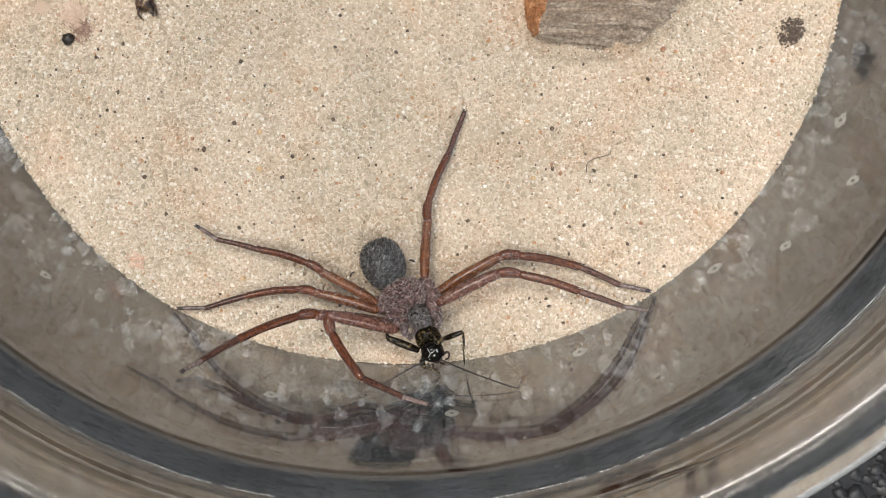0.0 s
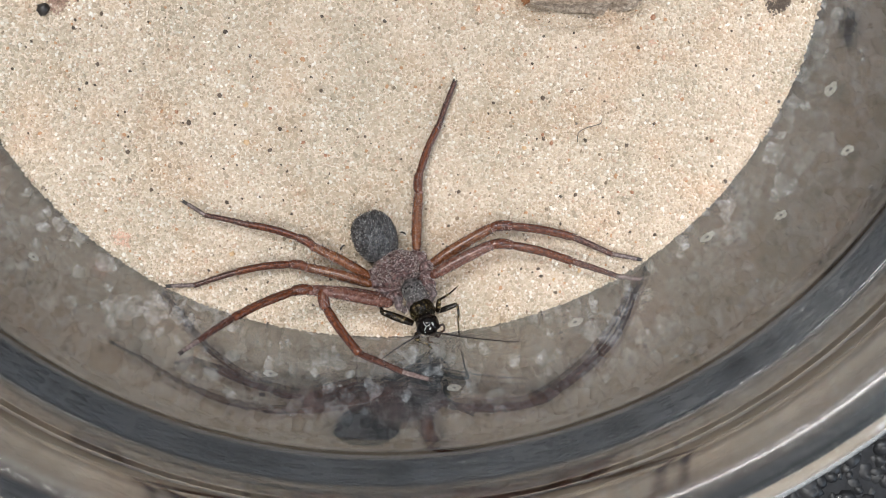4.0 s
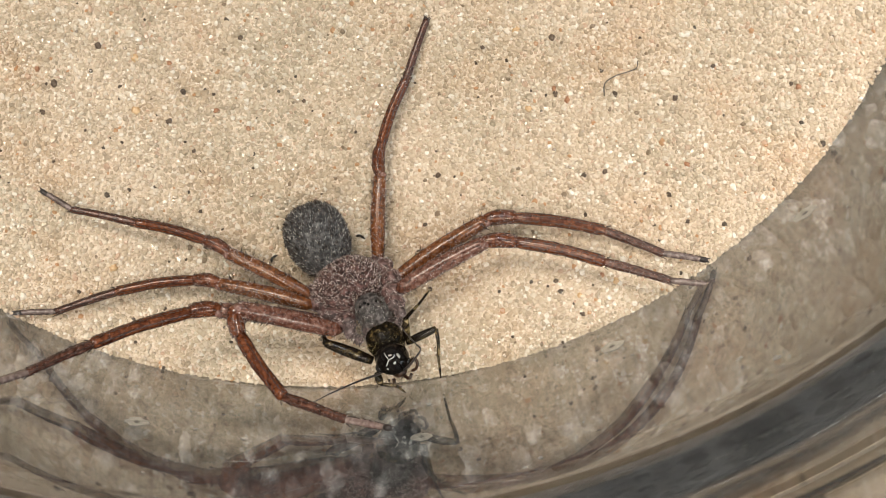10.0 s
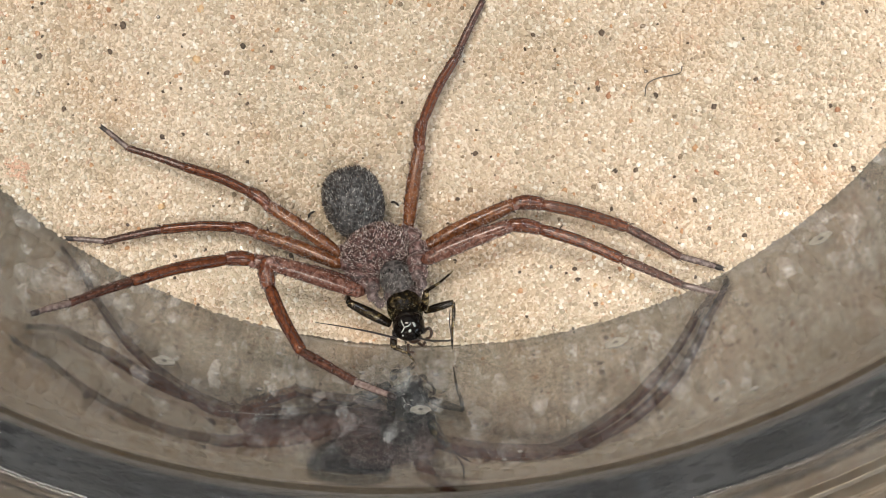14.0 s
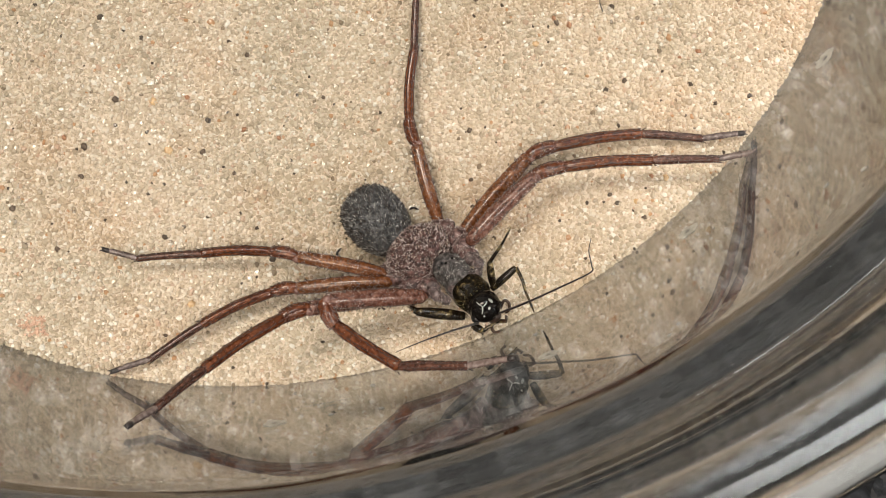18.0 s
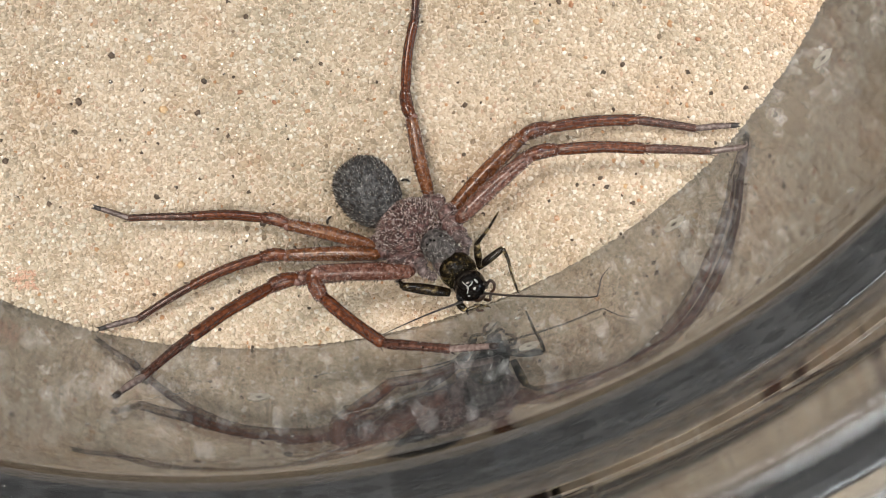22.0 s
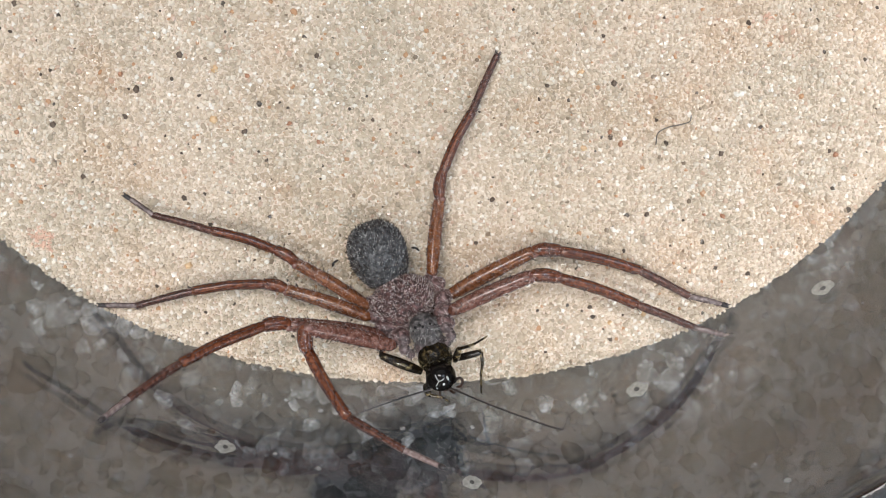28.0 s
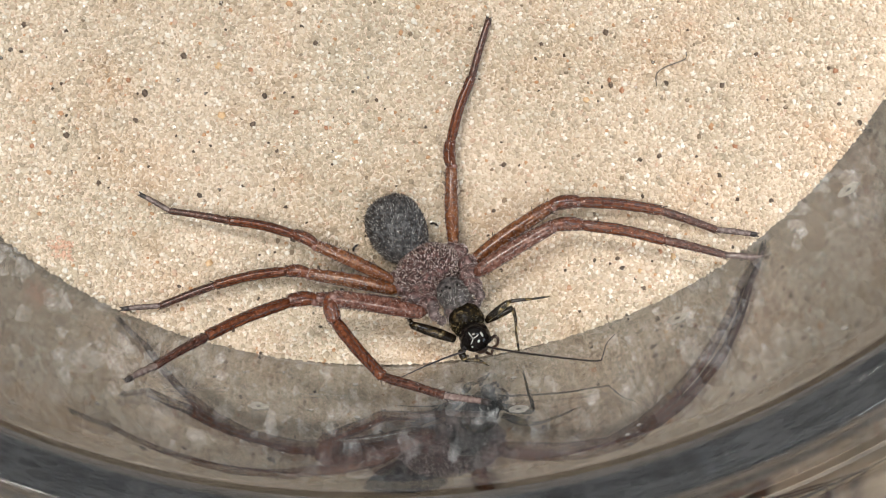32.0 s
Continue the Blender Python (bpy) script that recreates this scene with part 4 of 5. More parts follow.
def leg(kind, joints, width, seed, femur_material, tip_material):
    rng = random.Random(seed)
    j = [Vector(q) for q in joints]
    flat = Vector((1, 1, 0))
    bend = ((j[1] + j[2]) / 2 - (j[0] + j[3]) / 2) * flat
    bend = bend.normalized() if bend.length > 1e-3 else Vector((0, 1, 0))
    forms = [FEMUR, PATELLA, TIBIA, METATARSUS, TARSUS]
    names = ["leg", "patella", "tibia", "metatarsus", "tarsus"]
    mats = [femur_material, M_LEG, M_LEG, M_META, tip_material]
    bow = (0.12, 0.16, 0.22, 0.05, 0.03)
    roots, pale, rows, top = [], [], [], None
    for i in range(len(j) - 1):
        a, b = j[i], j[i + 1]
        along = (b - a).normalized()
        across = (bend - along * bend.dot(along))
        across = across.normalized() if across.length > 1e-3 else bend
        back = along * 0.26
        radii = [r * width for r in forms[i]]
        me, pts, rr = segment((a - back, (a + b) / 2 + across * bow[i], b + back), radii, mats[i], names[i])
        if i == 0:
            top = part("leg", me, spider, "reddish brown jointed %s leg with fine bristles" % kind, at=tuple(a))
        else:
            part(names[i], me, top)
        roots += bristles_along(pts, rr, (85, 22, 50, 30, 12)[i], (0.68, 0.40, 0.34, 0.30, 0.22)[i], rng)
        if i == 0:
            pale += bristles_along(pts, rr, 900, 0.17, rng)
            rows += hair_rows(pts, rr, (35, 75, 120, 160), 0.5, 0.3, rng)
        elif i == 1:
            pale += bristles_along(pts, rr, 230, 0.14, rng)
            rows += hair_rows(pts, rr, (15, 50, 90, 130, 165), 0.16, 0.30, rng)
        elif i < 4:
            pale += bristles_along(pts, rr, 130, 0.12, rng)
            rows += hair_rows(pts, rr, (12, 58, 118, 166), 0.10, 0.34, rng)
        else:
            rows += hair_rows(pts, rr, (20, 160), 0.12, 0.26, rng)
        if i in (2, 3):
            # stout spurs at the far end
            for k in range(5):
                side = along.cross(Vector((0, 0, 1))).normalized() * rng.choice((-1, 1))
                roots.append((b + back * 0.4 + side * rr[-4] * 0.8, along + side * rng.uniform(0.1, 0.5) + Vector((0, 0, rng.uniform(-0.3, 0.3))), rng.uniform(0.5, 0.75)))
        if i == 1:
            part("joint_membrane", blob("joint_membrane", tuple(a - across * 0.30 * width + Vector((0, 0, 0.12))), (0.52 * width, 0.44 * width, 0.55 * width), M_MEMBRANE, (0, 0, seed * 31), 10, 14, None, 0.1, 2.0), top, "pale wrinkled joint membrane")
    part("bristles", mesh_of("bristles", *hairs_data(roots, 0.8, 0.055), M_BRISTLE, False), top, "short dark bristles")
    part("dark_hairs", mesh_of("dark_hairs", *hairs_data(rows, 1.0, 0.054), M_LEGLINE, False), top, "dark lines of hairs lying flat")
    part("pale_hairs", mesh_of("pale_hairs", *hairs_data(pale, 1.0, 0.034), M_ROSESCALE, False), top, "sparse pale dusty hairs")
    tip, way = j[-1], (j[-1] - j[-2]).normalized()
    part("tip", tube("tip", [tip - way * 0.45, tip - way * 0.2, tip + way * 0.1, tip + way * 0.28], [r * width for r in (0.24, 0.31, 0.29, 0.14)], M_CLAW, 10), top, "dark foot tip")
    for side in (-1, 1):
        s = way.cross(Vector((0, 0, 1))).normalized() * (0.13 * side)
        line = smooth_line((tip + s, tip + s + way * 0.28 + Vector((0, 0, 0.06)), tip + s * 1.5 + way * 0.52 - Vector((0, 0, 0.10))), 6)
        part("claw", tube("claw", line, [0.085, 0.08, 0.07, 0.06, 0.04, 0.015], M_CLAW, 6), top, "tiny dark claw")
    return top


M_LEGLINE = speckled("leg_line_hair", [(0.3, (0.016, 0.006, 0.005)), (0.7, (0.060, 0.024, 0.018))], 900.0, 0.4)
for leg_number, (leg_kind, leg_joints, leg_width) in enumerate(LEGS):
    leg(leg_kind, leg_joints, leg_width, leg_number, M_LEGMAUVE if leg_number in (2, 5, 6) else M_LEGFEMUR, M_PALETIP if leg_number in (5, 6) else M_TARSUS)


def fur_over(name, centre, axes, turn, count, length, width, material, label, parent, seed, shape=None, upper=-0.2, lie=0.8):
    rng = random.Random(seed)
    m = Euler([radians(a) for a in turn]).to_matrix()
    roots = []
    while len(roots) < count:
        d = Vector((rng.gauss(0, 1), rng.gauss(0, 1), rng.gauss(0, 1))).normalized()
        if d.z < upper:
            continue
        w = shape(d.y) if shape else 1.0
        p = m @ Vector((d.x * axes[0] * w, d.y * axes[1], d.z * axes[2] * w)) + Vector(centre)
        out = m @ Vector((d.x / axes[0], d.y / axes[1], d.z / axes[2])).normalized()
        lay = m @ Vector((rng.uniform(-0.5, 0.5), 1.0, rng.uniform(-0.2, 0.4)))
        roots.append((p - out * 0.02, out + lay * lie + Vector((rng.uniform(-1, 1), rng.uniform(-1, 1), 0)) * 0.5, rng.uniform(0.4, 1.0)))
    part(name, mesh_of(name, *hairs_data(roots, length, width), material, False), parent, label)


def abdomen_shape(u):
    return (1.0 + 0.07 * u) * (1.0 - min(0.985, u * u)) ** -0.10


ABD = ((-2.25, -41.6, -0.9), (2.72, 3.3, 2.2), (4, 0, 22))
abdomen = part("abdomen", blob("abdomen", ABD[0], ABD[1], M_ABDOMEN, ABD[2], 36, 44, abdomen_shape, 0.025, 0.9), spider, "oval dark grey velvety abdomen")
fur_over("pale_hairs", *ABD, 2300, 0.24, 0.044, M_GREYSCALE, "fine grey scale hairs", abdomen, 22, abdomen_shape, -0.25, 1.6)
fur_over("dark_bristles", *ABD, 1300, 0.42, 0.042, M_BRISTLE, "short dark bristles", abdomen, 21, abdomen_shape, -0.25, 1.3)


def carapace_shape(u):
    return 1.0 - 0.14 * max(0.0, -u) + 0.03 * math.sin(6 * u)


CAR = ((0.25, -45.85, 0.0), (3.15, 2.62, 1.9), (-5, 0, 26))


def grooved(me, lines, depth, width):
    """Sinks the upper side of a mesh along lines in the plan, like the furrows between the plates."""
    for v in me.vertices:
        p = Vector((v.co.x / MM, v.co.y / MM))
        near = 9.0
        for a, b in lines:
            a, b = Vector(a), Vector(b)
            s = max(0.0, min(1.0, (p - a).dot(b - a) / (b - a).length_squared))
            near = min(near, (p - a.lerp(b, s)).length)
        v.co.z -= depth * MM * math.exp(-(near / width) ** 2)
    return me


FURROWS = [((0.6, -47.0), (1.2, -48.4)), ((0.6, -47.0), (1.9, -46.8)), ((1.9, -46.8), (3.1, -46.9)), ((0.5, -45.4), (0.8, -46.3)), ((-1.6, -46.6), (-0.4, -46.0)), ((-0.6, -44.4), (0.0, -45.2)), ((1.9, -44.2), (1.4, -45.2))]
carapace = part("carapace", grooved(blob("carapace", CAR[0], CAR[1], M_CARAPACE, CAR[2], 60, 76, carapace_shape, 0.05, 1.3), FURROWS, 0.45, 0.34), spider, "rounded mauve brown carapace dusted with sand")
fur_over("pale_hairs", *CAR, 3600, 0.20, 0.048, M_ROSESCALE, "fine rose grey scale hairs", carapace, 23, carapace_shape, -0.2, 0.9)
fur_over("dark_bristles", *CAR, 1500, 0.30, 0.036, M_BRISTLE, "short dark bristles", carapace, 24, carapace_shape, -0.2, 0.8)


def clinging_grains(centre, axes, turn, count, parent, seed, shape=None):
    # fine sand grains caught in the hairs
    rng = np.random.default_rng(seed)
    m = np.array(Euler([radians(a) for a in turn]).to_matrix())
    d = rng.normal(size=(count * 2, 3))
    d /= np.linalg.norm(d, axis=1)[:, None]
    d = d[d[:, 2] > -0.1][:count]
    w = np.array([shape(u) if shape else 1.0 for u in d[:, 1]])
    q = np.c_[d[:, 0] * axes[0] * w, d[:, 1] * axes[1], d[:, 2] * axes[2] * w] * 1.02
    p = q @ m.T + np.array(centre)
    v = np.array([(1, 0, 0), (-1, 0, 0), (0, 1, 0), (0, -1, 0), (0, 0, 1), (0, 0, -1)], float)
    f = np.array([(0, 2, 4), (2, 1, 4), (1, 3, 4), (3, 0, 4), (2, 0, 5), (1, 2, 5), (3, 1, 5), (0, 3, 5)])
    verts, tris = scatter(rng, v, f, p, rng.uniform(0.02, 0.048, len(p)), 0.3)
    tagged(part("clinging_grains", tri_mesh("clinging_grains", verts, tris, M_GRAIN, False), parent, "fine pale sand grains caught in the hairs"), kind="stuff")


clinging_grains(*CAR, 420, carapace, 31, carapace_shape)
clinging_grains(*ABD, 90, abdomen, 32, abdomen_shape)
HEADR = ((2.45, -48.25, 1.35), (1.42, 1.75, 1.45), (-12, 0, 28))
head_region = part("head_region", blob("head_region", HEADR[0], HEADR[1], M_HEADREGION, HEADR[2], 26, 32, lambda u: (1.0 - min(0.98, u * u)) ** -0.12, 0.06, 1.4), spider, "raised grey head region")
fur_over("pale_hairs", *HEADR, 900, 0.20, 0.042, M_GREYSCALE, "dusty pale hairs", head_region, 25, None, -0.1, -0.7)
fur_over("dark_bristles", *HEADR, 520, 0.34, 0.036, M_BRISTLE, "short dark bristles", head_region, 26, None, -0.1, -0.7)
for ex, ey, ez in ((1.80, -47.45, 2.62), (2.10, -47.55, 2.66), (1.40, -47.75, 2.35), (1.28, -48.15, 2.15), (2.75, -47.3, 2.5), (3.15, -47.45, 2.25)):
    part("eye", blob("eye", (ex, ey, ez), (0.13, 0.13, 0.12), M_EYE, (0, 0, 0), 8, 10), head_region, "small glossy black eye")
for cx_, cy_, jaw_axes, turn_ in ((2.3, -49.9, (0.8, 1.15, 1.0), 24), (3.7, -49.3, (0.75, 1.1, 1.0), 32)):
    jaw = part("chelicera", blob("chelicera", (cx_, cy_, 1.4), jaw_axes, M_JAW, (-25, 0, turn_), 16, 20, None, 0.06, 1.3), spider, "stout grey brown chelicera")
    fur_over("pale_hairs", (cx_, cy_, 1.4), jaw_axes, (-25, 0, turn_), 260, 0.2, 0.03, M_GREYSCALE, "dusty pale hairs", jaw, 27, None, -0.1, -0.7)
    fur_over("dark_bristles", (cx_, cy_, 1.4), jaw_axes, (-25, 0, turn_), 130, 0.36, 0.036, M_BRISTLE, "short dark bristles", jaw, 28, None, -0.1, -0.7)
for coxa_at, coxa_axes, coxa_turn in (((3.3, -44.2, -0.7), (0.75, 0.95, 0.75), -50), ((3.95, -45.3, -0.2), (0.8, 1.05, 0.8), -65), ((4.15, -46.4, 0.5), (0.8, 1.1, 0.85), -75), ((4.2, -47.45, 1.2), (0.85, 0.95, 0.85), -100),
                                      ((-2.35, -46.2, -0.4), (0.75, 1.05, 0.75), 62), ((-2.2, -47.2, 0.1), (0.75, 1.1, 0.8), 80), ((-1.2, -48.3, 0.5), (0.85, 1.25, 0.85), 95), ((0.0, -48.9, 1.1), (0.8, 1.05, 0.85), 118),
                                      ((2.7, -43.7, -1.0), (0.6, 0.8, 0.6), -20)):
    coxa = part("coxa", blob("coxa", coxa_at, coxa_axes, M_COXA, (0, 0, coxa_turn), 16, 20, None, 0.10, 1.4), spider, "rounded mauve leg base")
    fur_over("pale_hairs", coxa_at, coxa_axes, (0, 0, coxa_turn), 260, 0.17, 0.040, M_ROSESCALE, "dusty pale hairs", coxa, 29, None, 0.0, 0.6)
for line, rr in (([(0.5, -48.9, 1.5), (0.35, -49.6, 2.1), (0.85, -50.2, 1.9), (1.35, -50.6, 1.3)], 0.62), ([(4.1, -47.6, 1.6), (4.75, -48.1, 2.3), (4.6, -48.9, 2.1), (4.2, -49.5, 1.5)], 0.58)):
    palp_line = [Vector(q) for q in smooth_line(line, 16)]
    palp_radii = [rr * (0.85 + 0.2 * math.sin(i * 1.1)) * (1 - 0.025 * i) for i in range(16)]
    palp = part("palp", tube("palp", palp_line, palp_radii, M_JAW, 14), spider, "short mauve grey hairy palp")
    part("bristles", mesh_of("bristles", *hairs_data(bristles_along(palp_line, palp_radii, 70, 0.4, random.Random(41)), 0.8, 0.04), M_BRISTLE, False), palp, "short dark bristles")
    part("pale_hairs", mesh_of("pale_hairs", *hairs_data(bristles_along(palp_line, palp_radii, 260, 0.16, random.Random(42)), 1.0, 0.03), M_ROSESCALE, False), palp, "dusty pale hairs")


# ---------------------------------------------------------------- the cricket
cricket = tagged(empty("cricket", 3.9, -51.5, 0.0), "small glossy black cricket held in the jaws of the spider", "cricket")
part("abdomen", blob("abdomen", (2.6, -47.6, -1.2), (1.5, 3.0, 1.2), M_CRICKET, (12, 0, 14), 20, 24, None, 0.03, 1.0), cricket)
pronotum = part("pronotum", blob("pronotum", (3.40, -50.6, 1.6), (1.62, 1.60, 1.5), M_CRICKET, (20, 0, 20), 34, 44, lambda u: (1.0 - min(0.98, u * u)) ** -0.20, 0.08, 1.5), cricket, "dark olive saddle-shaped pronotum")
fur_over("pale_flecks", (3.40, -50.6, 1.6), (1.62, 1.60, 1.5), (20, 0, 20), 220, 0.12, 0.04, M_OLIVEFLECK, "fine olive yellow flecks", pronotum, 51, None, 0.0, 0.4)
HEAD_AT, HEAD_R = Vector((3.95, -52.1, 3.0)), 1.42
head = part("head", blob("head", tuple(HEAD_AT), (HEAD_R, HEAD_R * 0.96, HEAD_R), M_CRICKET_HEAD, (25, 0, 14), 30, 36), cricket, "glossy black round head")


def on_head(x, y, proud=0.01):
    """A place on the upper side of the cricket's head."""
    d = Vector((x - HEAD_AT.x, y - HEAD_AT.y, 0))
    d.z = math.sqrt(max(0.05, HEAD_R ** 2 - d.length_squared))
    return tuple(HEAD_AT + d.normalized() * (HEAD_R + proud))


for line in ([(3.36, -51.66), (3.52, -51.96), (3.72, -52.22)], [(3.72, -52.22), (4.02, -52.10), (4.22, -51.88)], [(3.72, -52.22), (3.62, -52.5), (3.48, -52.76)]):
    part("pale_line", tube("pale_line", smooth_line([on_head(*q) for q in line], 8), [0.035, 0.045, 0.05, 0.045, 0.05, 0.045, 0.04, 0.025], M_MARKING_GLINT, 6, 0.6), head, "fine pale marking")
# lamp glints on the glossy head, painted as pale spots
for mx, my, mw, ml, mt in ((4.52, -51.95, 0.12, 0.24, 30), (4.20, -52.50, 0.12, 0.16, -20), (3.62, -52.98, 0.10, 0.10, 0)):
    part("glint_spot", blob("glint_spot", on_head(mx, my, -0.03), (mw, ml, 0.08), M_MARKING_GLINT, (0, 0, mt), 8, 12, None, 0.2, 3.0), head, "small pale spot painted as a glint")
for ex, ey in ((2.95, -52.85), (5.05, -52.3)):
    part("eye", blob("eye", (ex, ey, 3.1), (0.40, 0.45, 0.45), M_EYE, (0, 0, 20), 12, 14), head, "black compound eye")
part("labrum", blob("labrum", (4.55, -53.2, 2.3), (0.65, 0.5, 0.6), M_CRICKET_MOUTH, (0, 0, 20), 12, 16, None, 0.05, 1.5), head, "brown mouth parts")
for line in ([(5.2, -52.7, 2.6), (5.7, -52.2, 3.0), (6.0, -52.5, 3.1), (5.9, -53.0, 2.9), (5.5, -53.2, 2.6)], [(4.9, -53.6, 2.2), (5.3, -53.8, 2.5), (5.5, -53.4, 2.6)], [(4.0, -53.8, 2.1), (4.1, -54.4, 2.3), (4.6, -54.5, 2.0)]):
    part("mouth_palp", tube("mouth_palp", smooth_line(line, 12), [0.15, 0.15, 0.14, 0.15, 0.14, 0.13, 0.14, 0.13, 0.12, 0.13, 0.14, 0.09], M_CRICKET_MOUTH, 8), head, "thin jointed mouth palp")


def cricket_leg(a, b, c, d, r, label):
    """Thick thigh, slim shin and a thin foot."""
    n = 9
    thigh = part("leg", tube("leg", smooth_line((a, tuple((Vector(a) + Vector(b)) / 2 + Vector((0, 0, 0.1))), b), n), [r * (0.55 + 0.45 * math.sin(math.pi * (0.15 + 0.75 * i / (n - 1)))) for i in range(n)], M_CRICKET_LEG, 10), cricket, label, at=a)
    part("shin", tube("shin", smooth_line((b, tuple((Vector(b) + Vector(c)) / 2 + Vector((0.1, 0, 0.1))), c), n), [r * (0.52 - 0.2 * i / (n - 1)) for i in range(n)], M_CRICKET_LEG, 8), thigh)
    part("foot", tube("foot", smooth_line((c, tuple((Vector(c) + Vector(d)) / 2 + Vector((0, 0, 0.05))), d), 6), [r * 0.3, r * 0.32, r * 0.28, r * 0.3, r * 0.24, r * 0.12], M_CRICKET_LEG, 8), thigh)
    rng = random.Random(int(a[0] * 100))
    pts = [Vector(b).lerp(Vector(c), k / 9) for k in range(10)]
    part("spines", mesh_of("spines", *hairs_data(bristles_along(pts, [r * 0.4] * 10, 26, 0.3, rng), 1.3, 0.025), M_CLAW, False), thigh, "fine dark spines")
    return thigh


cricket_leg((2.2, -52.2, 1.0), (-1.6, -50.6, 2.0), (-1.9, -50.0, 1.0), (-1.2, -49.4, 0.4), 0.50, "olive brown folded leg")
cricket_leg((5.2, -50.8, 1.4), (7.65, -49.8, 2.4), (7.75, -52.0, 2.3), (7.9, -53.9, 2.0), 0.36, "slim brown leg reaching down to the sand")
FREE_LEG_AT = (5.25, -50.6, 2.8)
free_leg = cricket_leg(FREE_LEG_AT, (7.6, -49.9, 3.3), (9.6, -50.5, 3.5), (11.2, -50.9, 3.2), 0.34, "thin dark spiny leg moving in the air")
FRONT_LEG_AT = (2.6, -53.3, 1.8)
front_leg = cricket_leg(FRONT_LEG_AT, (2.9, -54.2, 2.2), (4.2, -54.4, 2.4), (4.9, -55.0, 2.2), 0.34, "thin dark front leg bent before the head")


def antenna(at, length, bend):
    """A hair-fine feeler along x, bent near its end."""
    line = [(0, 0, 0), (length * 0.35, -0.12, 0.1), (length * 0.7, -0.1, 0.12), (length, 0, 0)]
    if bend:
        line += [(length + 0.5, 0.45, 0.05), (length + 0.8, 1.5, 0.1), (length + 1.5, 2.3, 0.1)]
    pts = smooth_line(line, 30)
    me = tube("antenna", pts, [0.105 - 0.075 * i / 29 for i in range(30)], M_CLAW, 6)
    ob = new("antenna", me)
    ob.parent = cricket
    ob.location = (Vector(at) - Vector((3.9, -51.5, 0.0))) * MM
    return tagged(ob, "hair-fine dark antenna")


RIGHT_AT, LEFT_AT = (4.9, -53.1, 3.4), (3.0, -53.3, 3.4)
right_antenna = antenna(RIGHT_AT, 12.0, True)
left_antenna = antenna(LEFT_AT, 7.4, False)


# ---------------------------------------------------------------- what moves
def aimed(at, way, roll=0.0):
    """A pose in the cricket's space that turns x along the way."""
    x = Vector(way).normalized()
    y = Vector((0, 0, 1)).cross(x)
    y = y.normalized() if y.length > 1e-3 else Vector((0, 1, 0))
    z = x.cross(y)
    turn = Matrix((x, y, z)).transposed().to_4x4()
    place = (Vector(at) - Vector((3.9, -51.5, 0.0))) * MM
    return Matrix.Translation(place) @ turn @ Matrix.Rotation(radians(roll), 4, "X")


def swung(at, a=0.0, b=0.0, c=0.0):
    place = (Vector(at) - Vector((3.9, -51.5, 0.0))) * MM
    return Matrix.Translation(place) @ Euler((radians(a), radians(b), radians(c))).to_matrix().to_4x4()


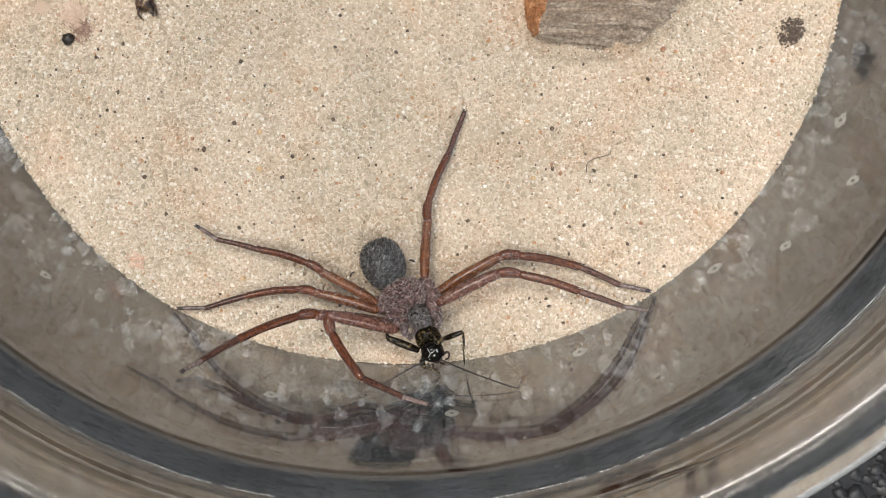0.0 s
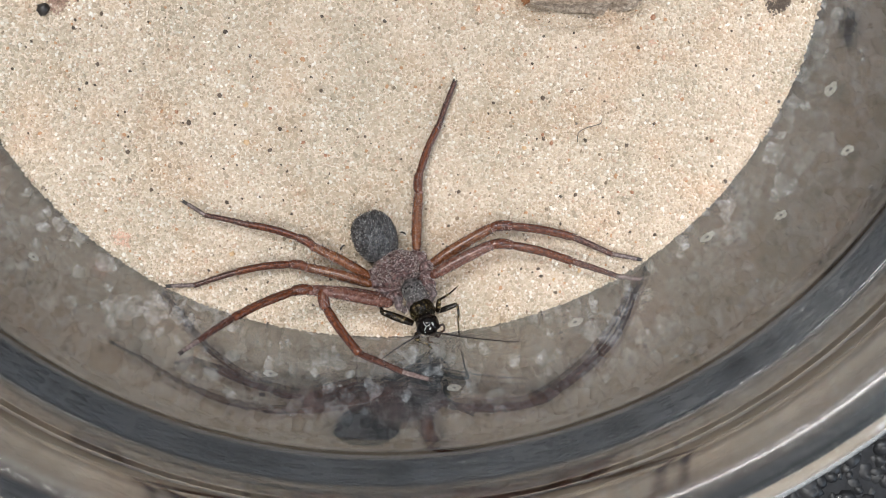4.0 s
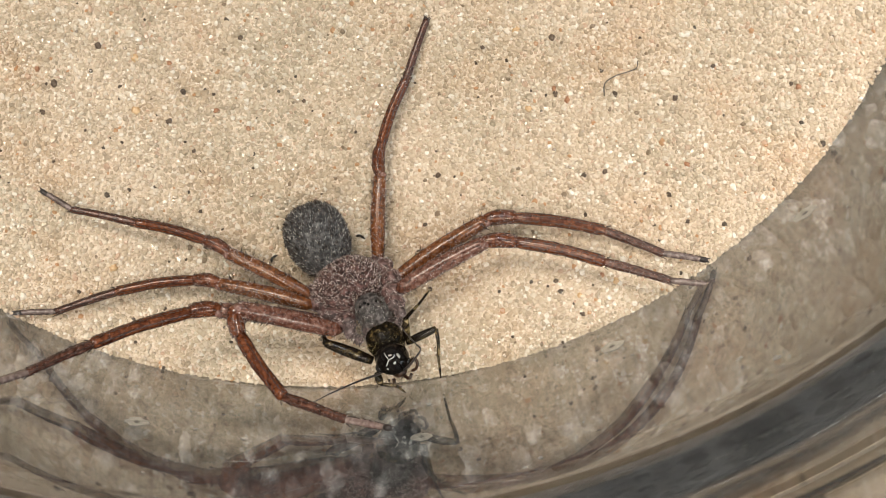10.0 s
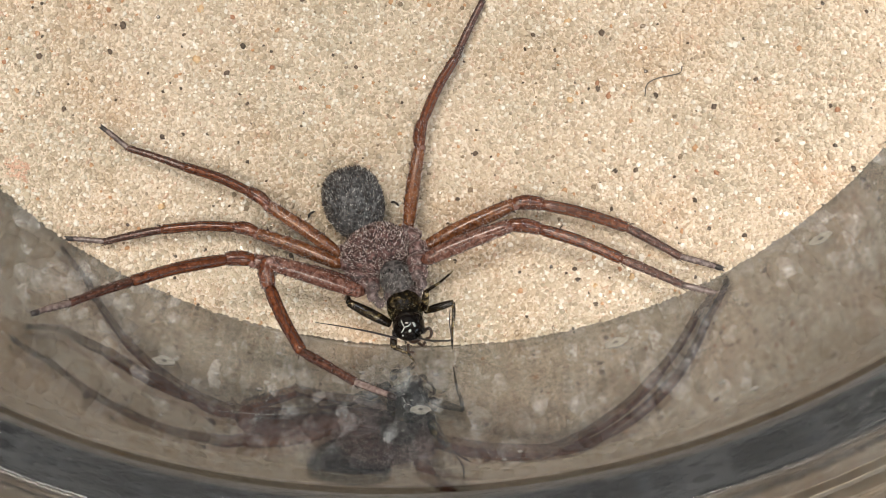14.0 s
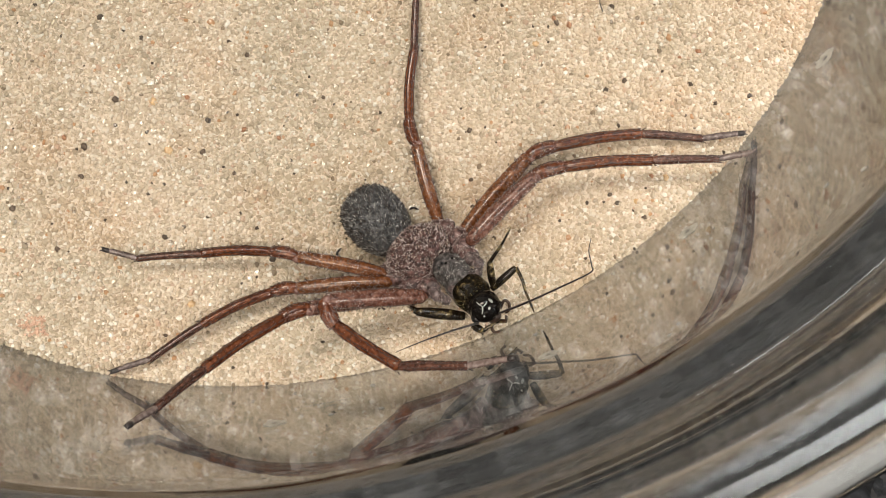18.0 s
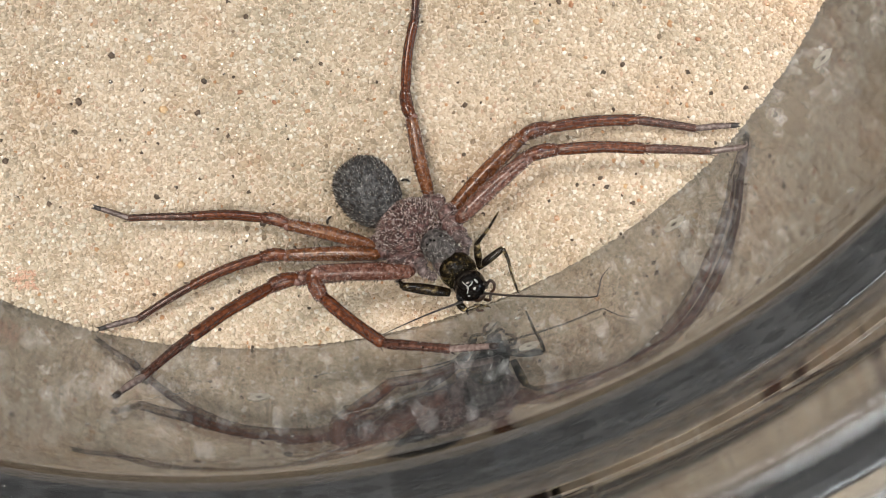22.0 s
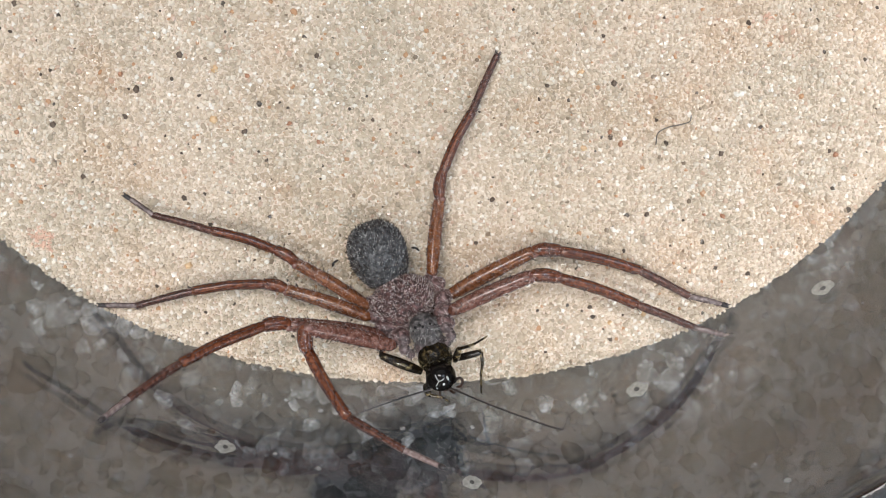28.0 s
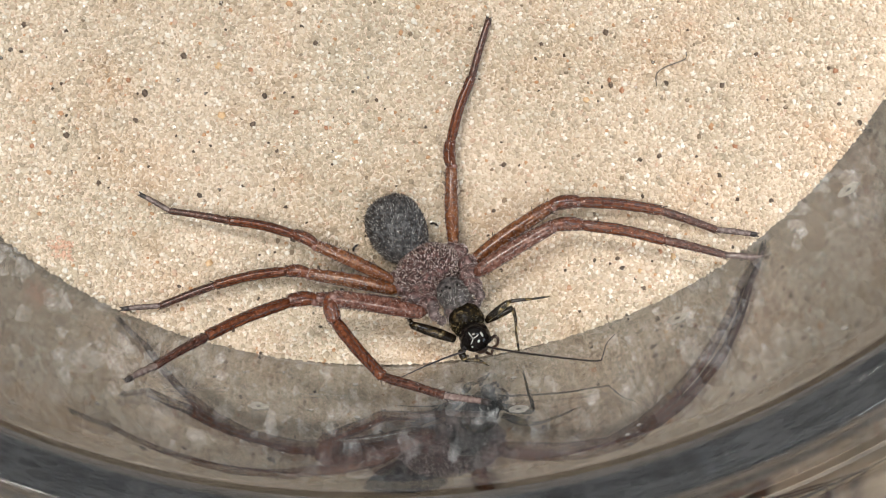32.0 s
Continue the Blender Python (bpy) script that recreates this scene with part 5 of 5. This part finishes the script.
def motions():
    right = [(0.0, 0.72, -0.2, 0.66), (1.0, 0.811, -0.12, 0.573), (2.0, 0.698, -0.107, 0.708), (5.0, 0.742, 0.011, 0.67), (6.0, 0.62, -0.08, 0.78), (7.0, 0.571, -0.02, 0.821), (8.0, 0.595, -0.018, 0.804), (8.6, 0.45, -0.05, 0.88), (9.2, 0.16, 0.1, 0.98), (11.0, 0.13, 0.12, 0.98), (13.5, 0.16, 0.08, 0.98), (14.5, 0.45, 0.02, 0.9), (15.5, 0.68, 0.0, 0.73), (16.0, 0.671, 0.013, 0.741), (17.0, 0.59, -0.006, 0.808), (18.0, 0.548, 0.002, 0.837), (19.0, 0.544, 0.024, 0.839), (20.0, 0.554, -0.212, 0.805), (21.0, 0.617, -0.217, 0.757), (22.0, 0.618, -0.218, 0.755), (23.0, 0.712, -0.213, 0.669), (24.0, 0.75, -0.165, 0.641), (25.0, 0.728, -0.117, 0.675), (27.5, 0.747, -0.091, 0.659), (30.0, 0.702, -0.122, 0.702), (31.0, 0.72, -0.131, 0.682), (31.5, 0.699, -0.129, 0.703), (32.0, 0.7, -0.139, 0.701)]
    walk(right_antenna, [(t, aimed(RIGHT_AT, (x, y, z))) for t, x, y, z in right])
    left = [(0.0, -0.82, -0.43, 0.38), (1.0, -0.75, -0.36, 0.55), (2.0, -0.69, -0.37, 0.62), (5.0, -0.72, -0.33, 0.60), (9.0, -0.73, -0.29, 0.62), (13.0, -0.74, -0.25, 0.62), (13.5, -0.91, 0.14, 0.38),
            (15.5, -0.80, 0.04, 0.60), (16.0, -0.97, 0.04, 0.20), (17.0, -0.98, -0.04, 0.12), (19.0, -0.98, 0.0, 0.12), (21.0, -0.98, -0.06, 0.10), (22.0, -0.97, -0.11, 0.18), (23.0, -0.80, -0.05, 0.58),
            (24.0, -0.80, -0.12, 0.58), (25.0, -0.96, -0.16, 0.15), (27.5, -0.96, -0.20, 0.15), (28.0, -0.93, -0.30, 0.20), (30.0, -0.85, -0.26, 0.46), (31.0, -0.76, -0.19, 0.62), (32.0, -0.84, -0.25, 0.47)]
    walk(left_antenna, [(t, aimed(LEFT_AT, (x, y, z))) for t, x, y, z in left])
    folded, raised, reaching = (-66, 150), (-40, 62), (-4, 18)
    swings = [(0.0, folded), (1.5, folded), (2.0, (-60, 80)), (2.5, (-54, 62)), (4.5, raised), (9.0, (-40, 66)), (13.0, (-42, 62)), (19.0, (-38, 58)), (25.0, raised), (28.0, (-42, 58)), (28.3, (-62, 100)), (28.4, folded),
              (28.8, folded), (28.9, (-50, 70)), (29.0, reaching), (29.6, reaching), (29.8, (-56, 80)), (30.0, folded), (30.5, folded), (30.7, (-52, 70)), (30.9, reaching), (31.5, (-4, 22)), (32.0, reaching)]
    walk(free_leg, [(t, swung(FREE_LEG_AT, 0, lift, side)) for t, (lift, side) in swings])
    walk(front_leg, [(t, swung(FRONT_LEG_AT, a, b, c)) for t, a, b, c in ((0.0, 0, 0, 0), (2.0, 0, 0, -25), (5.0, 0, 0, -5), (9.0, 0, 0, -8), (11.0, 0, 0, 10), (13.0, 0, 0, -10), (17.0, 0, 0, 20), (19.0, 0, 0, 24),
                                                                           (23.0, 0, 0, 10), (28.0, 0, 0, 4), (29.0, 0, 0, -30), (30.0, 0, 0, 0), (32.0, 0, 0, 4))])


order = np.argsort(np.hypot(chip_places[chip_open][:, 0], chip_places[chip_open][:, 1]))[:290]
loose_chips(chip_places[chip_open][order], chip_sizes[chip_open][order])

motions()
